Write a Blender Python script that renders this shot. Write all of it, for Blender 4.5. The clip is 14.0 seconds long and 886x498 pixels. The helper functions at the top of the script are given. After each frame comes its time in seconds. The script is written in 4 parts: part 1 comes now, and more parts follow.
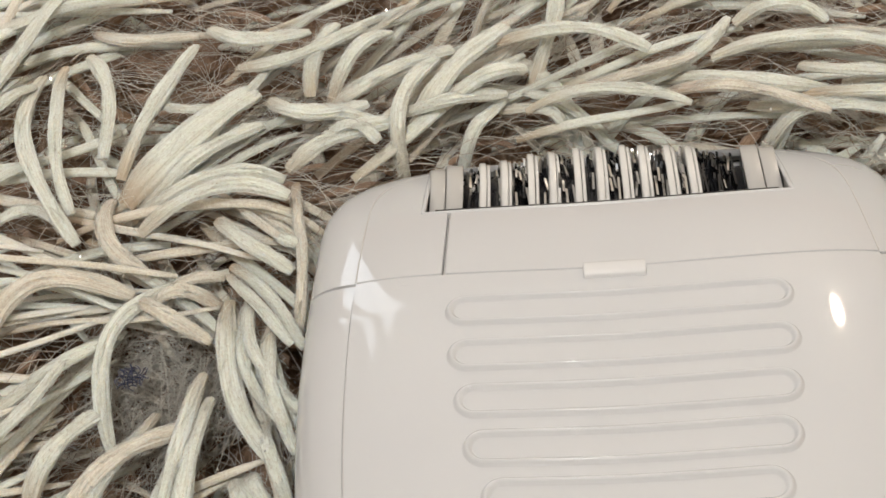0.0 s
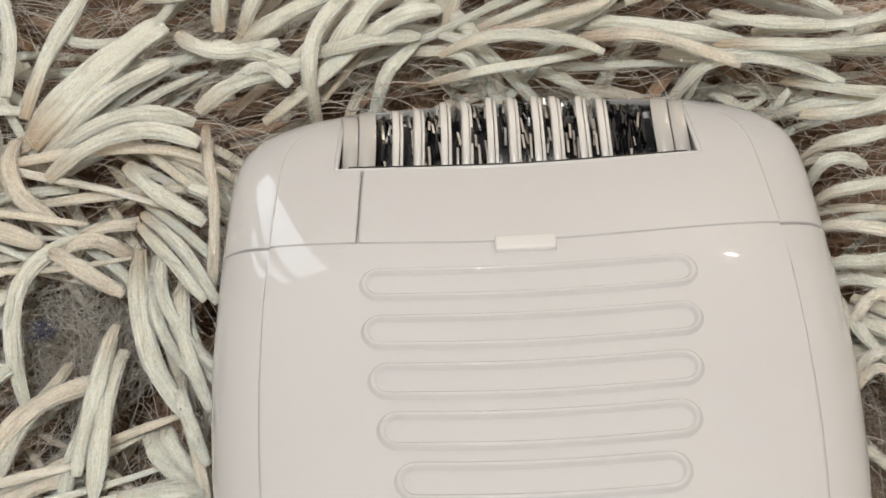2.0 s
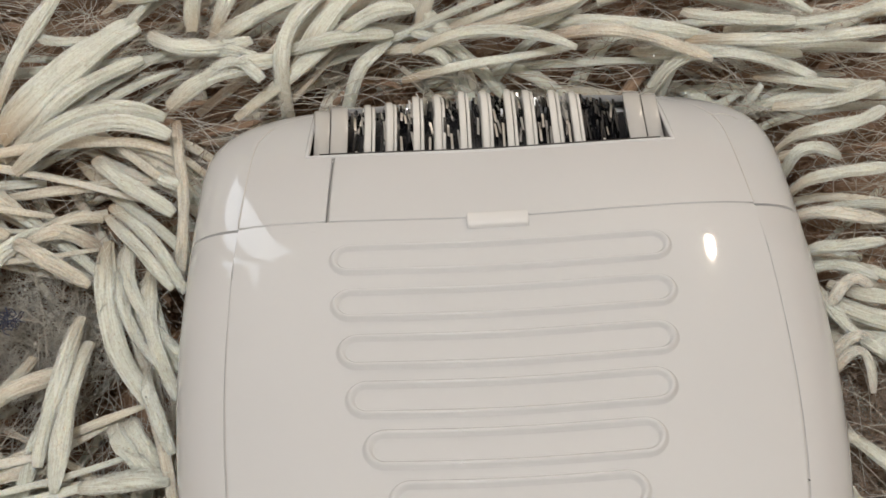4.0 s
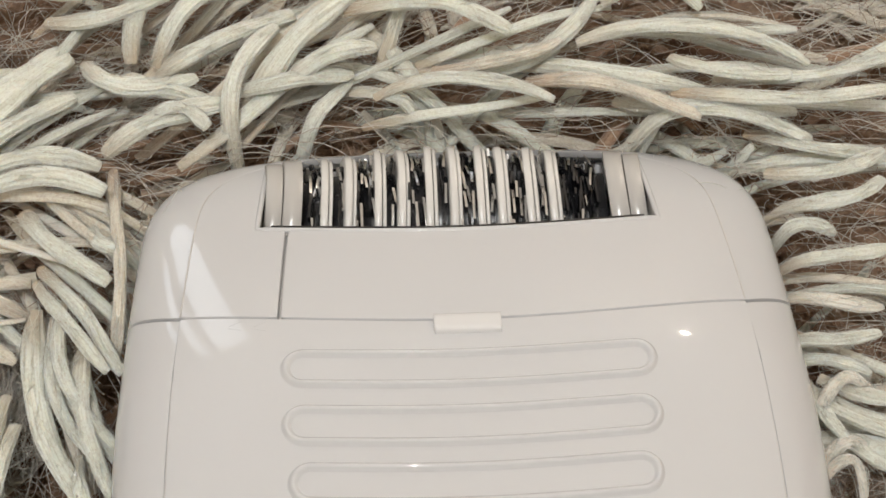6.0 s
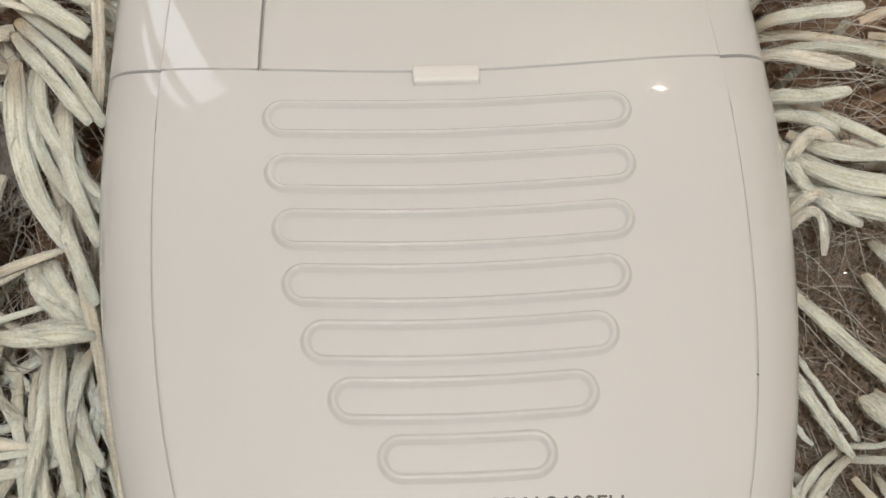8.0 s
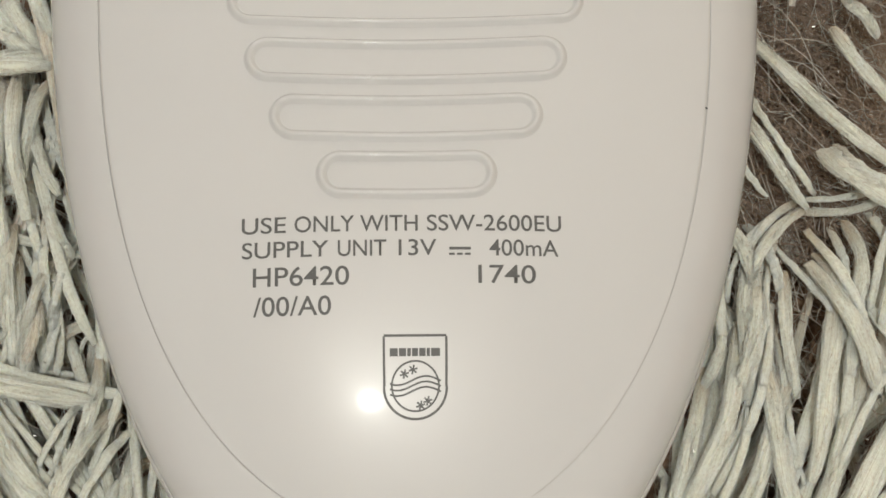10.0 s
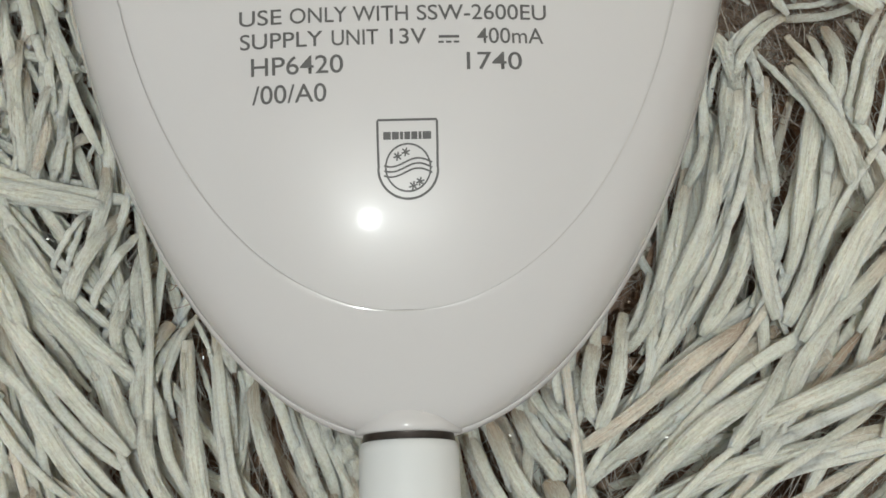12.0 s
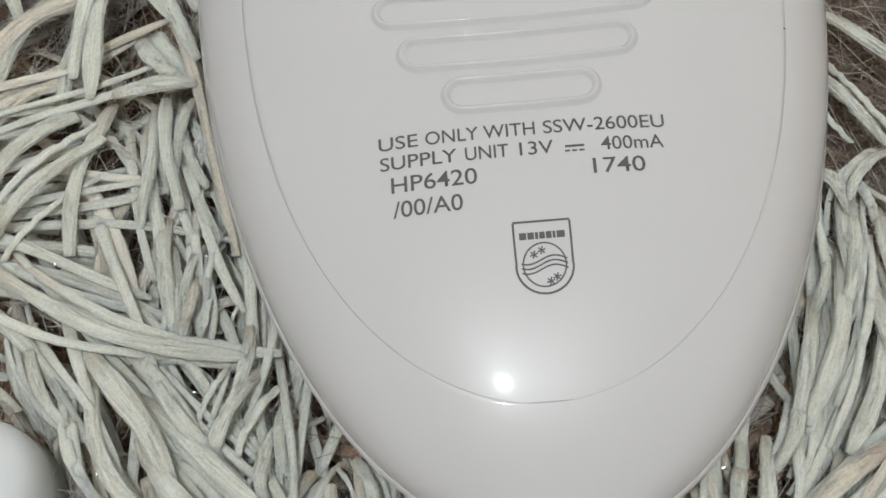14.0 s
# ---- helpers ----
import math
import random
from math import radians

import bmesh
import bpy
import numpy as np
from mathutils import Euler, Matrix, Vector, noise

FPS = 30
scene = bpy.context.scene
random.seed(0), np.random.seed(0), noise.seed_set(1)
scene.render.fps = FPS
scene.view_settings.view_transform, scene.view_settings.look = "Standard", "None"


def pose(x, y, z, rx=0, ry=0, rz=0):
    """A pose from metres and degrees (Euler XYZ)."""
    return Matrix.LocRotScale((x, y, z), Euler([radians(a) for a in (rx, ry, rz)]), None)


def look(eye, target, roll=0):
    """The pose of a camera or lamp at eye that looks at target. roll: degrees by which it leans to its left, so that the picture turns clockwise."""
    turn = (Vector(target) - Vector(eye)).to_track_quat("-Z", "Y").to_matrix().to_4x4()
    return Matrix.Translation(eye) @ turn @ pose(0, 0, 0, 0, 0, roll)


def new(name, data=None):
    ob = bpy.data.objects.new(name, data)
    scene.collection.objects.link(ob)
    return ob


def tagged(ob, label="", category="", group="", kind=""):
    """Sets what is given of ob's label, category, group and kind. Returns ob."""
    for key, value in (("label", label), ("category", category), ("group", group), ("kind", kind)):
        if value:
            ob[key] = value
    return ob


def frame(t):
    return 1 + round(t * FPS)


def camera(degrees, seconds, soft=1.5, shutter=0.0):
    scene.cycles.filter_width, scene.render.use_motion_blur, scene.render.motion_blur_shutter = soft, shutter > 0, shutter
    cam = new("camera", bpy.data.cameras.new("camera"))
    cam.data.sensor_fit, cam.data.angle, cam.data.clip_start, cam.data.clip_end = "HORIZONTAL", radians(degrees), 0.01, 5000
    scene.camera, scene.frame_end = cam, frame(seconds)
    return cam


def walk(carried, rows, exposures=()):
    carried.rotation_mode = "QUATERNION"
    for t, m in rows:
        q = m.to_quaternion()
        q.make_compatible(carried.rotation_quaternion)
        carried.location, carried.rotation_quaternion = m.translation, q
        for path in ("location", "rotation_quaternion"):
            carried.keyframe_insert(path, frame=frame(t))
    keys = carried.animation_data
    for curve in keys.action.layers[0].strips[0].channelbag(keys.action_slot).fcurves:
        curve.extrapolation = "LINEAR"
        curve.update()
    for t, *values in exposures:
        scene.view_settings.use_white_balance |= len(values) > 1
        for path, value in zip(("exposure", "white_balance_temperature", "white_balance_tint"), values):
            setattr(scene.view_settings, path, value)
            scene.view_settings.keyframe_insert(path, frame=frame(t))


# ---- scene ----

# ---------------------------------------------------------------- camera
cam = camera(38.26, 14.0, soft=1.6)
PATH = [
    (0, -0.00402, -0.06774, 0.11908, 37.61, 6.66, 0.44),
    (0.5, 0.00112, -0.05919, 0.12623, 32.15, 8.68, 1.54),
    (1, -0.00180, -0.06199, 0.12293, 33.08, 5.51, 0.66),
    (1.5, 0.00048, -0.06644, 0.11785, 35.20, 5.21, -0.03),
    (2, -0.00410, -0.05763, 0.12743, 29.66, 2.85, -1.64),
    (2.5, -0.00485, -0.06474, 0.12331, 32.18, 2.54, -2.04),
    (3, -0.00551, -0.06674, 0.12219, 31.83, 3.14, -1.48),
    (3.5, -0.00900, -0.06726, 0.11846, 31.27, 3.65, -1.05),
    (4, -0.00376, -0.06506, 0.12098, 33.46, 2.16, -2.15),
    (4.2, -0.00351, -0.06282, 0.12065, 34.22, 1.61, -2.29),
    (6.3, -0.00516, -0.04435, 0.12054, 28.07, -0.55, -2.09),
    (6.5, -0.00581, -0.04419, 0.12162, 27.39, 0.13, -1.73),
    (7, -0.00497, -0.04471, 0.12126, 25.19, -0.51, -2.04),
    (7.5, -0.00374, -0.04725, 0.12110, 21.86, -0.99, -2.20),
    (8, -0.00495, -0.04798, 0.12171, 19.12, -1.59, -2.52),
    (8.5, -0.00149, -0.05147, 0.11987, 18.66, -0.60, -1.71),
    (9, -0.00013, -0.05412, 0.11912, 16.92, -0.67, -1.49),
    (9.2, 0.00026, -0.05496, 0.11892, 15.72, -0.89, -1.39),
    (11.3, 0.00084, -0.05864, 0.11951, 9.63, -1.25, 0.02),
    (11.5, 0.00115, -0.05993, 0.11961, 10.21, -1.12, -0.25),
    (12, 0.00111, -0.06550, 0.12201, 7.58, -0.90, -1.53),
    (12.5, 0.00148, -0.07095, 0.12396, 7.41, 0.27, -2.93),
    (13, 0.00181, -0.07481, 0.12150, 16.64, 0.87, -4.05),
    (13.5, 0.00089, -0.08076, 0.12039, 21.84, 1.23, -4.61),
    (14, -0.00348, -0.08442, 0.12021, 23.41, 3.84, -3.50),
]
walk(cam, [(t, pose(x, y, z, rx, ry, rz)) for t, x, y, z, rx, ry, rz in PATH],
     exposures=[(0, 0.18, 6400, 12), (3.5, 0.12, 6380, 12), (4.0, 0.0, 6380, 12), (4.2, 0.0, 6380, 12), (6.3, 0.13, 6380, 12), (7.2, 0.13, 6400, 12), (8.0, 0.07, 6520, 11), (9.2, 0.02, 6620, 10), (11.3, -0.02, 6250, 7), (12.0, -0.08, 6080, 7), (12.9, -0.07, 5960, 8), (14, -0.06, 5890, 9)])

# ---------------------------------------------------------------- world and lamps
world = bpy.data.worlds.new("room_light")
scene.world = world
world.use_nodes = True
world.node_tree.nodes["Background"].inputs[0].default_value = (1.0, 0.95, 0.87, 1)
world.node_tree.nodes["Background"].inputs[1].default_value = 0.05


def lamp(name, kind, way, far, power, colour, size, size_y=0.0):
    """A lamp, far metres off in the direction way, facing the epilator."""
    data = bpy.data.lights.new(name, kind)
    data.energy, data.color = power, colour
    if kind == "AREA":
        data.shape, data.size, data.size_y = "RECTANGLE", size, size_y
    else:
        data.shadow_soft_size = size
    ob = new(name, data)
    ob.matrix_world = look(Vector(way).normalized() * far, (0, 0, 0.03))
    return ob


lamp("ceiling_bulb", "POINT", (-0.07, -0.17, 0.97), 2.1, 54, (0.975, 0.98, 0.945), 0.008)
lamp("warm_bulb", "POINT", (0.50, 0.71, 0.48), 2.0, 15, (1.0, 0.86, 0.67), 0.036)
lamp("window_light", "AREA", (-0.51, 0.82, 0.23), 2.2, 2.2, (0.84, 0.93, 1.0), 0.30, 1.1)
lamp("window_sidelight", "AREA", (-0.62, 0.74, 0.23), 2.2, 0.5, (0.84, 0.93, 1.0), 0.09, 0.9)

# ---------------------------------------------------------------- materials
def material(name):
    m = bpy.data.materials.new(name)
    m.use_nodes = True
    nt = m.node_tree
    return m, nt, nt.nodes["Principled BSDF"]


def link(nt, a, b):
    nt.links.new(a, b)


def noise_node(nt, scale, detail=3.0, rough=0.55, vector=None):
    n = nt.nodes.new("ShaderNodeTexNoise")
    n.inputs["Scale"].default_value, n.inputs["Detail"].default_value, n.inputs["Roughness"].default_value = scale, detail, rough
    if vector is not None:
        link(nt, vector, n.inputs["Vector"])
    return n


def ramp(nt, fac, stops):
    r = nt.nodes.new("ShaderNodeValToRGB")
    while len(r.color_ramp.elements) < len(stops):
        r.color_ramp.elements.new(0.5)
    for e, (p, c) in zip(r.color_ramp.elements, stops):
        e.position, e.color = p, (*c, 1)
    link(nt, fac, r.inputs["Fac"])
    return r


def bump(nt, height, bsdf, strength, distance):
    b = nt.nodes.new("ShaderNodeBump")
    b.inputs["Strength"].default_value, b.inputs["Distance"].default_value = strength, distance
    link(nt, height, b.inputs["Height"])
    link(nt, b.outputs[0], bsdf.inputs["Normal"])


def plastic(name, colour, rough, speck=0.03, coat=0.0):
    m, nt, p = material(name)
    tc = nt.nodes.new("ShaderNodeTexCoord")
    big = noise_node(nt, 45, 3, 0.5, tc.outputs["Object"])
    c = ramp(nt, big.outputs["Fac"], [(0.3, tuple(v * (1 - speck) for v in colour)), (0.7, colour)])
    link(nt, c.outputs[0], p.inputs["Base Color"])
    fine = noise_node(nt, 900, 3, 0.6, tc.outputs["Object"])
    r = nt.nodes.new("ShaderNodeMapRange")
    r.inputs["To Min"].default_value, r.inputs["To Max"].default_value = rough * 0.8, rough * 1.25
    link(nt, fine.outputs["Fac"], r.inputs["Value"])
    link(nt, r.outputs[0], p.inputs["Roughness"])
    p.inputs["IOR"].default_value = 1.5
    p.inputs["Subsurface Weight"].default_value = 0.0
    p.inputs["Coat Weight"].default_value = coat
    p.inputs["Coat Roughness"].default_value = 0.2
    bump(nt, fine.outputs["Fac"], p, 0.05, 0.00003)
    return m


def metal(name, colour, rough):
    m, nt, p = material(name)
    tc = nt.nodes.new("ShaderNodeTexCoord")
    n = noise_node(nt, 700, 3, 0.6, tc.outputs["Object"])
    c = ramp(nt, n.outputs["Fac"], [(0.3, tuple(v * 0.75 for v in colour)), (0.7, colour)])
    link(nt, c.outputs[0], p.inputs["Base Color"])
    p.inputs["Metallic"].default_value, p.inputs["Roughness"].default_value = 1.0, rough
    return m


SHELL = plastic("white_gloss_plastic", (0.600, 0.598, 0.604), 0.042, 0.03, 0.07)
PANEL = plastic("white_gloss_panel", (0.600, 0.598, 0.604), 0.042, 0.03, 0.07)
CORE = plastic("grey_inner_plastic", (0.55, 0.53, 0.51), 0.5)
TAB = plastic("white_latch_plastic", (0.70, 0.69, 0.685), 0.12)
DISC = plastic("ivory_disc_plastic", (0.70, 0.68, 0.65), 0.2)
CAP = plastic("pale_cap_plastic", (0.50, 0.48, 0.455), 0.22)
PLUG = plastic("cool_white_plug_plastic", (0.68, 0.71, 0.72), 0.3)
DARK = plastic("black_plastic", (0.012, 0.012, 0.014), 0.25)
STEEL = metal("tweezer_steel", (0.72, 0.71, 0.70), 0.16)
INK = plastic("grey_print_ink", (0.09, 0.09, 0.09), 0.5)
TINSEL = metal("silver_tinsel", (0.95, 0.95, 0.93), 0.22)
RING = metal("plug_contact_metal", (0.10, 0.09, 0.085), 0.35)

MM = 0.001
LIFT = 30.0                     # height of the shaver's crown over the rug backing, mm


def part(name, bm, mat, parent=None, label="", smooth=True):
    for v in bm.verts:
        v.co = Vector((v.co.x * MM, v.co.y * MM, (v.co.z + LIFT) * MM))
    mesh = bpy.data.meshes.new(name)
    bm.normal_update()
    bm.to_mesh(mesh)
    bm.free()
    mesh.materials.append(mat)
    if smooth:
        mesh.polygons.foreach_set("use_smooth", [True] * len(mesh.polygons))
    ob = new(name, mesh)
    if parent is not None:
        ob.parent = parent
    if label:
        tagged(ob, label)
    return ob


# ---------------------------------------------------------------- body form, in mm
EQ = -12.5                      # height of the widest line under the crown
TAIL, TOP = -65.8, 27.8
NOSE_DOWN = -0.12              # the head sinks into the pile, so the body pitches about its middle



def pitched(root):
    """Tips a thing with the body, about the middle of its back."""
    hub = Matrix.Translation((0, -15 * MM, LIFT * MM))
    root.matrix_world = hub @ Matrix.Rotation(NOSE_DOWN, 4, "X") @ hub.inverted()


def width(y):
    if y <= 0:
        return 30.0 * math.sqrt(max(0.0, 1 - (y / TAIL) ** 2))
    u = max(0.0, (y - 6.0) / (TOP - 6.0))
    return 30.0 * max(0.0, 1 - u ** 6) ** (1 / 3)


def crown(y):
    if y > -2:
        u, n, d = min(1.0, (y + 2) / (TOP + 2)), 1.42, 12.5
    else:
        u, n, d = min(1.0, max(0.0, (y + 30) / (TAIL + 30))), 2.2, 12.5
    return EQ + d * max(0.0, 1 - u ** n) ** (1 / n) * (1 - 0.00012 * (y + 14) ** 2)


def oval(y):
    """Half width of the line between the back panel and the side shell."""
    if y <= 0:
        u = y / -57.3
        return 24.0 * math.sqrt(max(0.0, 1 - u ** 2.8)) if u < 1 else 0.0
    u = max(0.0, (y - 3.0) / 24.0)
    return 24.0 * max(0.0, 1 - u ** 6) ** (1 / 3) if u < 1 else 0.0


N_TOP, N_LOW = 2.6, 2.2


def surf(x, y):
    w = max(width(y), 1e-4)
    a = min(1.0, abs(x) / w)
    return EQ + (crown(y) - EQ) * (1 - a ** N_TOP) ** (1 / N_TOP)


def sag(x):
    """How far the cross lines swing toward the head away from the middle."""
    return 3.4 * (x / 24.0) ** 2


def ring_point(y, th, inset=0.0):
    """A point of the cross section: th 0 right rim, 90 crown, 270 belly."""
    w, c, s = max(0.0, width(y) - inset), math.cos(th), math.sin(th)
    n = N_TOP if s >= 0 else N_LOW
    h = (crown(y) - EQ - inset) if s >= 0 else (crown(y) - EQ) * 0.95
    h = max(h, 0.0)
    return (math.copysign(w * abs(c) ** (2 / n), c), y, EQ + math.copysign(h * abs(s) ** (2 / n), s))


def stations(a, b, n):
    """Values from a to b, closer together toward both ends."""
    return [a + (b - a) * (0.5 - 0.5 * math.cos(math.pi * i / n)) for i in range(n + 1)]


def grid_faces(bm, rows, skip=None, close=False):
    verts = [[bm.verts.new(p) for p in r] for r in rows]
    for i in range(len(verts) - 1):
        m = len(verts[i])
        for j in range(m if close else m - 1):
            if skip and skip(i, j):
                continue
            k = (j + 1) % m
            q = [verts[i][j], verts[i][k], verts[i + 1][k], verts[i + 1][j]]
            try:
                bm.faces.new(q)
            except ValueError:
                pass
    return verts


def rim(bm, depth=0.9, round_off=0.13):
    """Turns the open edge of a panel down and rounds it."""
    bmesh.ops.remove_doubles(bm, verts=bm.verts, dist=0.004)
    bmesh.ops.recalc_face_normals(bm, faces=bm.faces)
    edges = [e for e in bm.edges if e.is_boundary]
    made = bmesh.ops.extrude_edge_only(bm, edges=edges)["geom"]
    for v in (g for g in made if isinstance(g, bmesh.types.BMVert)):
        v.co.z -= depth
    bmesh.ops.bevel(bm, geom=edges, offset=round_off, segments=2, profile=0.5, affect="EDGES", clamp_overlap=True)
    bmesh.ops.recalc_face_normals(bm, faces=bm.faces)


GAP = 0.19                      # half the joint across the head
SEAM = 0.045                    # half the joint round the back panel


def body_line(x):
    return sag(min(abs(x), 30))


def build_shaver():
    root = new("epilator")
    root.location = (0, 0, 0)
    # side shells, below and above the cross line
    for name, lo, hi in (("body_shell", TAIL, 0.0), ("head_shell", 0.0, TOP)):
        bm = bmesh.new()
        rows = []
        spans = stations(TAIL, -57.31, 40) + stations(-57.295, 5.2 - GAP, 110) if lo < -1 else stations(5.2 + GAP, hi, 60)
        for y in spans:
            row = []
            for k in range(97):
                # the cross line leans toward the head as it runs down the side
                g = k / 96
                w = max(width(y), 1e-3)
                s = oval(y) + SEAM if oval(y) > 0 else 0.0
                th0 = math.acos(min(1.0, (min(1.0, s / w)) ** (N_TOP / 2)))
                if s == 0:
                    th0 = math.pi / 2
                th = th0 - g * (math.pi + 2 * th0) if s > 0 else math.pi / 2 - g * 2 * math.pi
                x, yy, z = ring_point(y, th)
                # near the cross line follow its lean
                near = max(0.0, 1 - abs(y - 5.2) / 10)
                lean = (body_line(x) - 5.2 + max(0.0, (EQ + 9 - z)) * 0.12 * (z > EQ - 4)) * near
                yy = yy + max(-2.2, min(1.2, lean))
                row.append((x, yy, z))
            rows.append(row)
        grid_faces(bm, rows)
        rim(bm)
        part(name, bm, SHELL, root)
    # inner core behind the joints
    bm = bmesh.new()
    rows = [[ring_point(y, 2 * math.pi * k / 96, 0.2 if y < -3 else 0.9) for k in range(96)] for y in stations(TAIL + 1, 13.0, 90)]
    grid_faces(bm, rows, close=True)
    part("inner_frame", bm, CORE, root)
    # back panel
    bm = bmesh.new()
    rows = []
    for i in range(121):
        y = -57.18 + 57.11 * (0.5 - 0.5 * math.cos(math.pi * i / 120))
        s = max(0.02, oval(y) - SEAM)
        row = []
        for k in range(73):
            x = s * math.sin(math.pi / 2 * (2 * k / 72 - 1))
            yy = y + sag(x) * max(0.0, 1 + y / 40)
            row.append((x, yy, surf(x, yy)))
        rows.append(row)
    grid_faces(bm, rows)
    rim(bm)
    part("back_panel", bm, PANEL, root, "glossy white back panel with seven raised grip loops")
    # head: left block and wide cover
    cut, slot, front = -15.35, 18.1, 11.6

    def head_patch(bm, xa, xb, ya, yb, nx, ny):
        rows = []
        for i in range(ny + 1):
            row = []
            for k in range(nx + 1):
                f = i / ny
                y = (ya + (yb - ya) * f)
                a = -(oval(y) - SEAM) if xa is None else xa
                b = oval(y) - SEAM if xb is None else xb
                x = a + (b - a) * k / nx
                yy = y + sag(x) * min(1.0, max(0.0, (24.6 - y) / (24.6 - front)))
                row.append((x, yy, surf(x, yy)))
            rows.append(row)
        grid_faces(bm, rows)

    bm = bmesh.new()
    head_patch(bm, None, -slot, GAP, front, 14, 30)
    head_patch(bm, -slot, cut - GAP, GAP, front, 4, 30)
    head_patch(bm, None, -slot, front, 24.6, 14, 24)
    rim(bm)
    part("head_block", bm, SHELL, root)
    bm = bmesh.new()
    head_patch(bm, cut + GAP, slot, GAP, front, 60, 30)
    head_patch(bm, slot, None, GAP, front, 14, 30)
    head_patch(bm, slot, None, front, 24.6, 14, 24)
    rim(bm)
    part("head_cover", bm, PANEL, root)
    # joint between the head's top and its side shell
    for sgn in (-1, 1):
        bm = bmesh.new()
        rows = []
        for q in range(41):
            y = 0.3 + 21.0 * q / 40
            x = sgn * oval(y)
            yy = y + sag(x) * min(1.0, max(0.0, (24.6 - y) / (24.6 - front)))
            rows.append([(x + 0.085 * math.cos(a), yy, surf(x, yy) - 0.01 + 0.085 * math.sin(a)) for a in [2 * math.pi * k / 8 for k in range(8)]])
        grid_faces(bm, rows, close=True)
        bmesh.ops.recalc_face_normals(bm, faces=bm.faces)
        part("head_joint", bm, CORE, root)
    # latch
    bm = bmesh.new()
    rows = []
    prof = [(0.5, -0.3), (0.42, 0.40), (0.3, 0.52), (0.0, 0.56), (-0.9, 0.60), (-1.25, 0.52), (-1.42, 0.30), (-1.5, -0.5)]
    for dy, dz in prof:
        row = []
        for x in (-2.75, -2.7, -2.55, -1.5, 0, 1.5, 2.55, 2.7, 2.75):
            e = -0.5 if abs(x) > 2.72 else 0.0
            row.append((x * (1 - 0.02 * (dy < -1)), dy, surf(x, dy) + dz + e))
        rows.append(row)
    grid_faces(bm, rows)
    part("latch", bm, TAB, root, "small white latch tab")
    # grip loops
    loops = ((14.6, -4.71), (14.35, -9.78), (13.7, -14.68), (12.9, -19.34), (11.45, -23.89), (9.5, -28.32), (6.05, -32.58))
    for hw, yc in loops:
        bm = bmesh.new()
        hh, rr = 1.40, 0.46
        path = []
        L = hw - hh
        for k in range(49):
            path.append((-L + 2 * L * k / 48, hh))
        for k in range(1, 16):
            a = math.pi / 2 - math.pi * k / 16
            path.append((L + hh * math.cos(a), hh * math.sin(a)))
        for k in range(49):
            path.append((L - 2 * L * k / 48, -hh))
        for k in range(1, 16):
            a = -math.pi / 2 - math.pi * k / 16
            path.append((-L + hh * math.cos(a), hh * math.sin(a)))
        rows = []
        m = len(path)
        for i in range(m):
            (x0, y0), (x1, y1), (xm, ym) = path[i - 1], path[(i + 1) % m], path[i]
            t = Vector((x1 - x0, y1 - y0)).normalized()
            row = []
            for j in range(11):
                e = j / 5 - 1
                px, py = xm + t.y * rr * e, ym - t.x * rr * e
                yy = yc + py + 0.0045 * px * px
                row.append((px, yy, surf(px, yy) - 0.03 + 0.44 * (0.5 + 0.5 * math.cos(math.pi * e)) ** 0.8))
            rows.append(row)
        rows.append(rows[0])
        grid_faces(bm, rows)
        bmesh.ops.remove_doubles(bm, verts=bm.verts, dist=0.002)
        part("grip_ridge", bm, PANEL, root)
    # small arrow marks beside the cut
    for x in (-19.0, -16.9):
        for sgn in (-1, 1):
            bm = bmesh.new()
            rows = []
            for q in range(5):
                px, py = x - 0.55 + 1.1 * q / 4, sag(x) - 0.95 + sgn * (0.08 + 0.42 * q / 4)
                rows.append([(px, py - 0.07, surf(px, py) - 0.01), (px, py, surf(px, py) + 0.03), (px, py + 0.07, surf(px, py) - 0.01)])
            grid_faces(bm, rows)
            part("arrow_mark", bm, PANEL, root)
    # tweezer drum in the slot
    cy, cz = 19.2, -14.4

    def barrel(x):
        """Radius of the drum, which is thicker in the middle."""
        return 8.5 - 0.0058 * x * x

    def wheel(xa, xb, r, seg=56, tilt=0.0, lip=0.1):
        bm = bmesh.new()
        rows = []
        for x, q in ((xa, 0.1), (xa, r - lip), (xa + lip, r), (xb - lip, r), (xb, r - lip), (xb, 0.1)):
            row = []
            for t in range(seg):
                c, z = math.cos(2 * math.pi * t / seg), math.sin(2 * math.pi * t / seg)
                row.append((x * (1 - 0.10 * max(0.0, z) * q / 8.5) + tilt * z * q / 8.5 + 0.1 * tilt * math.sin(6 * math.pi * t / seg), cy + q * c, cz + q * z))
            rows.append(row)
        grid_faces(bm, rows, close=True)
        bmesh.ops.recalc_face_normals(bm, faces=bm.faces)
        return bm

    for k in range(10):
        part("drum_core", wheel(-15.4 + 3.08 * k, -12.32 + 3.08 * k, barrel(-13.9 + 3.08 * k) - 2.0), DARK, root, "black drum core")
    rng = random.Random(5)
    whites = (-12.7, -10.9, -7.2, -5.6, -2.0, -0.3, 3.0, 4.7, 8.3, 9.9)
    for n, x in enumerate(whites):
        lean = rng.uniform(0.15, 0.5) * (1 if n % 2 else -1)
        r = barrel(x) - 0.10 * (n % 2)
        part("drum_disc", wheel(x - 0.70, x + 0.05, r, tilt=lean), DISC, root)
        part("drum_disc", wheel(x + 0.13, x + 0.50, r - 0.22, tilt=lean), DISC, root)
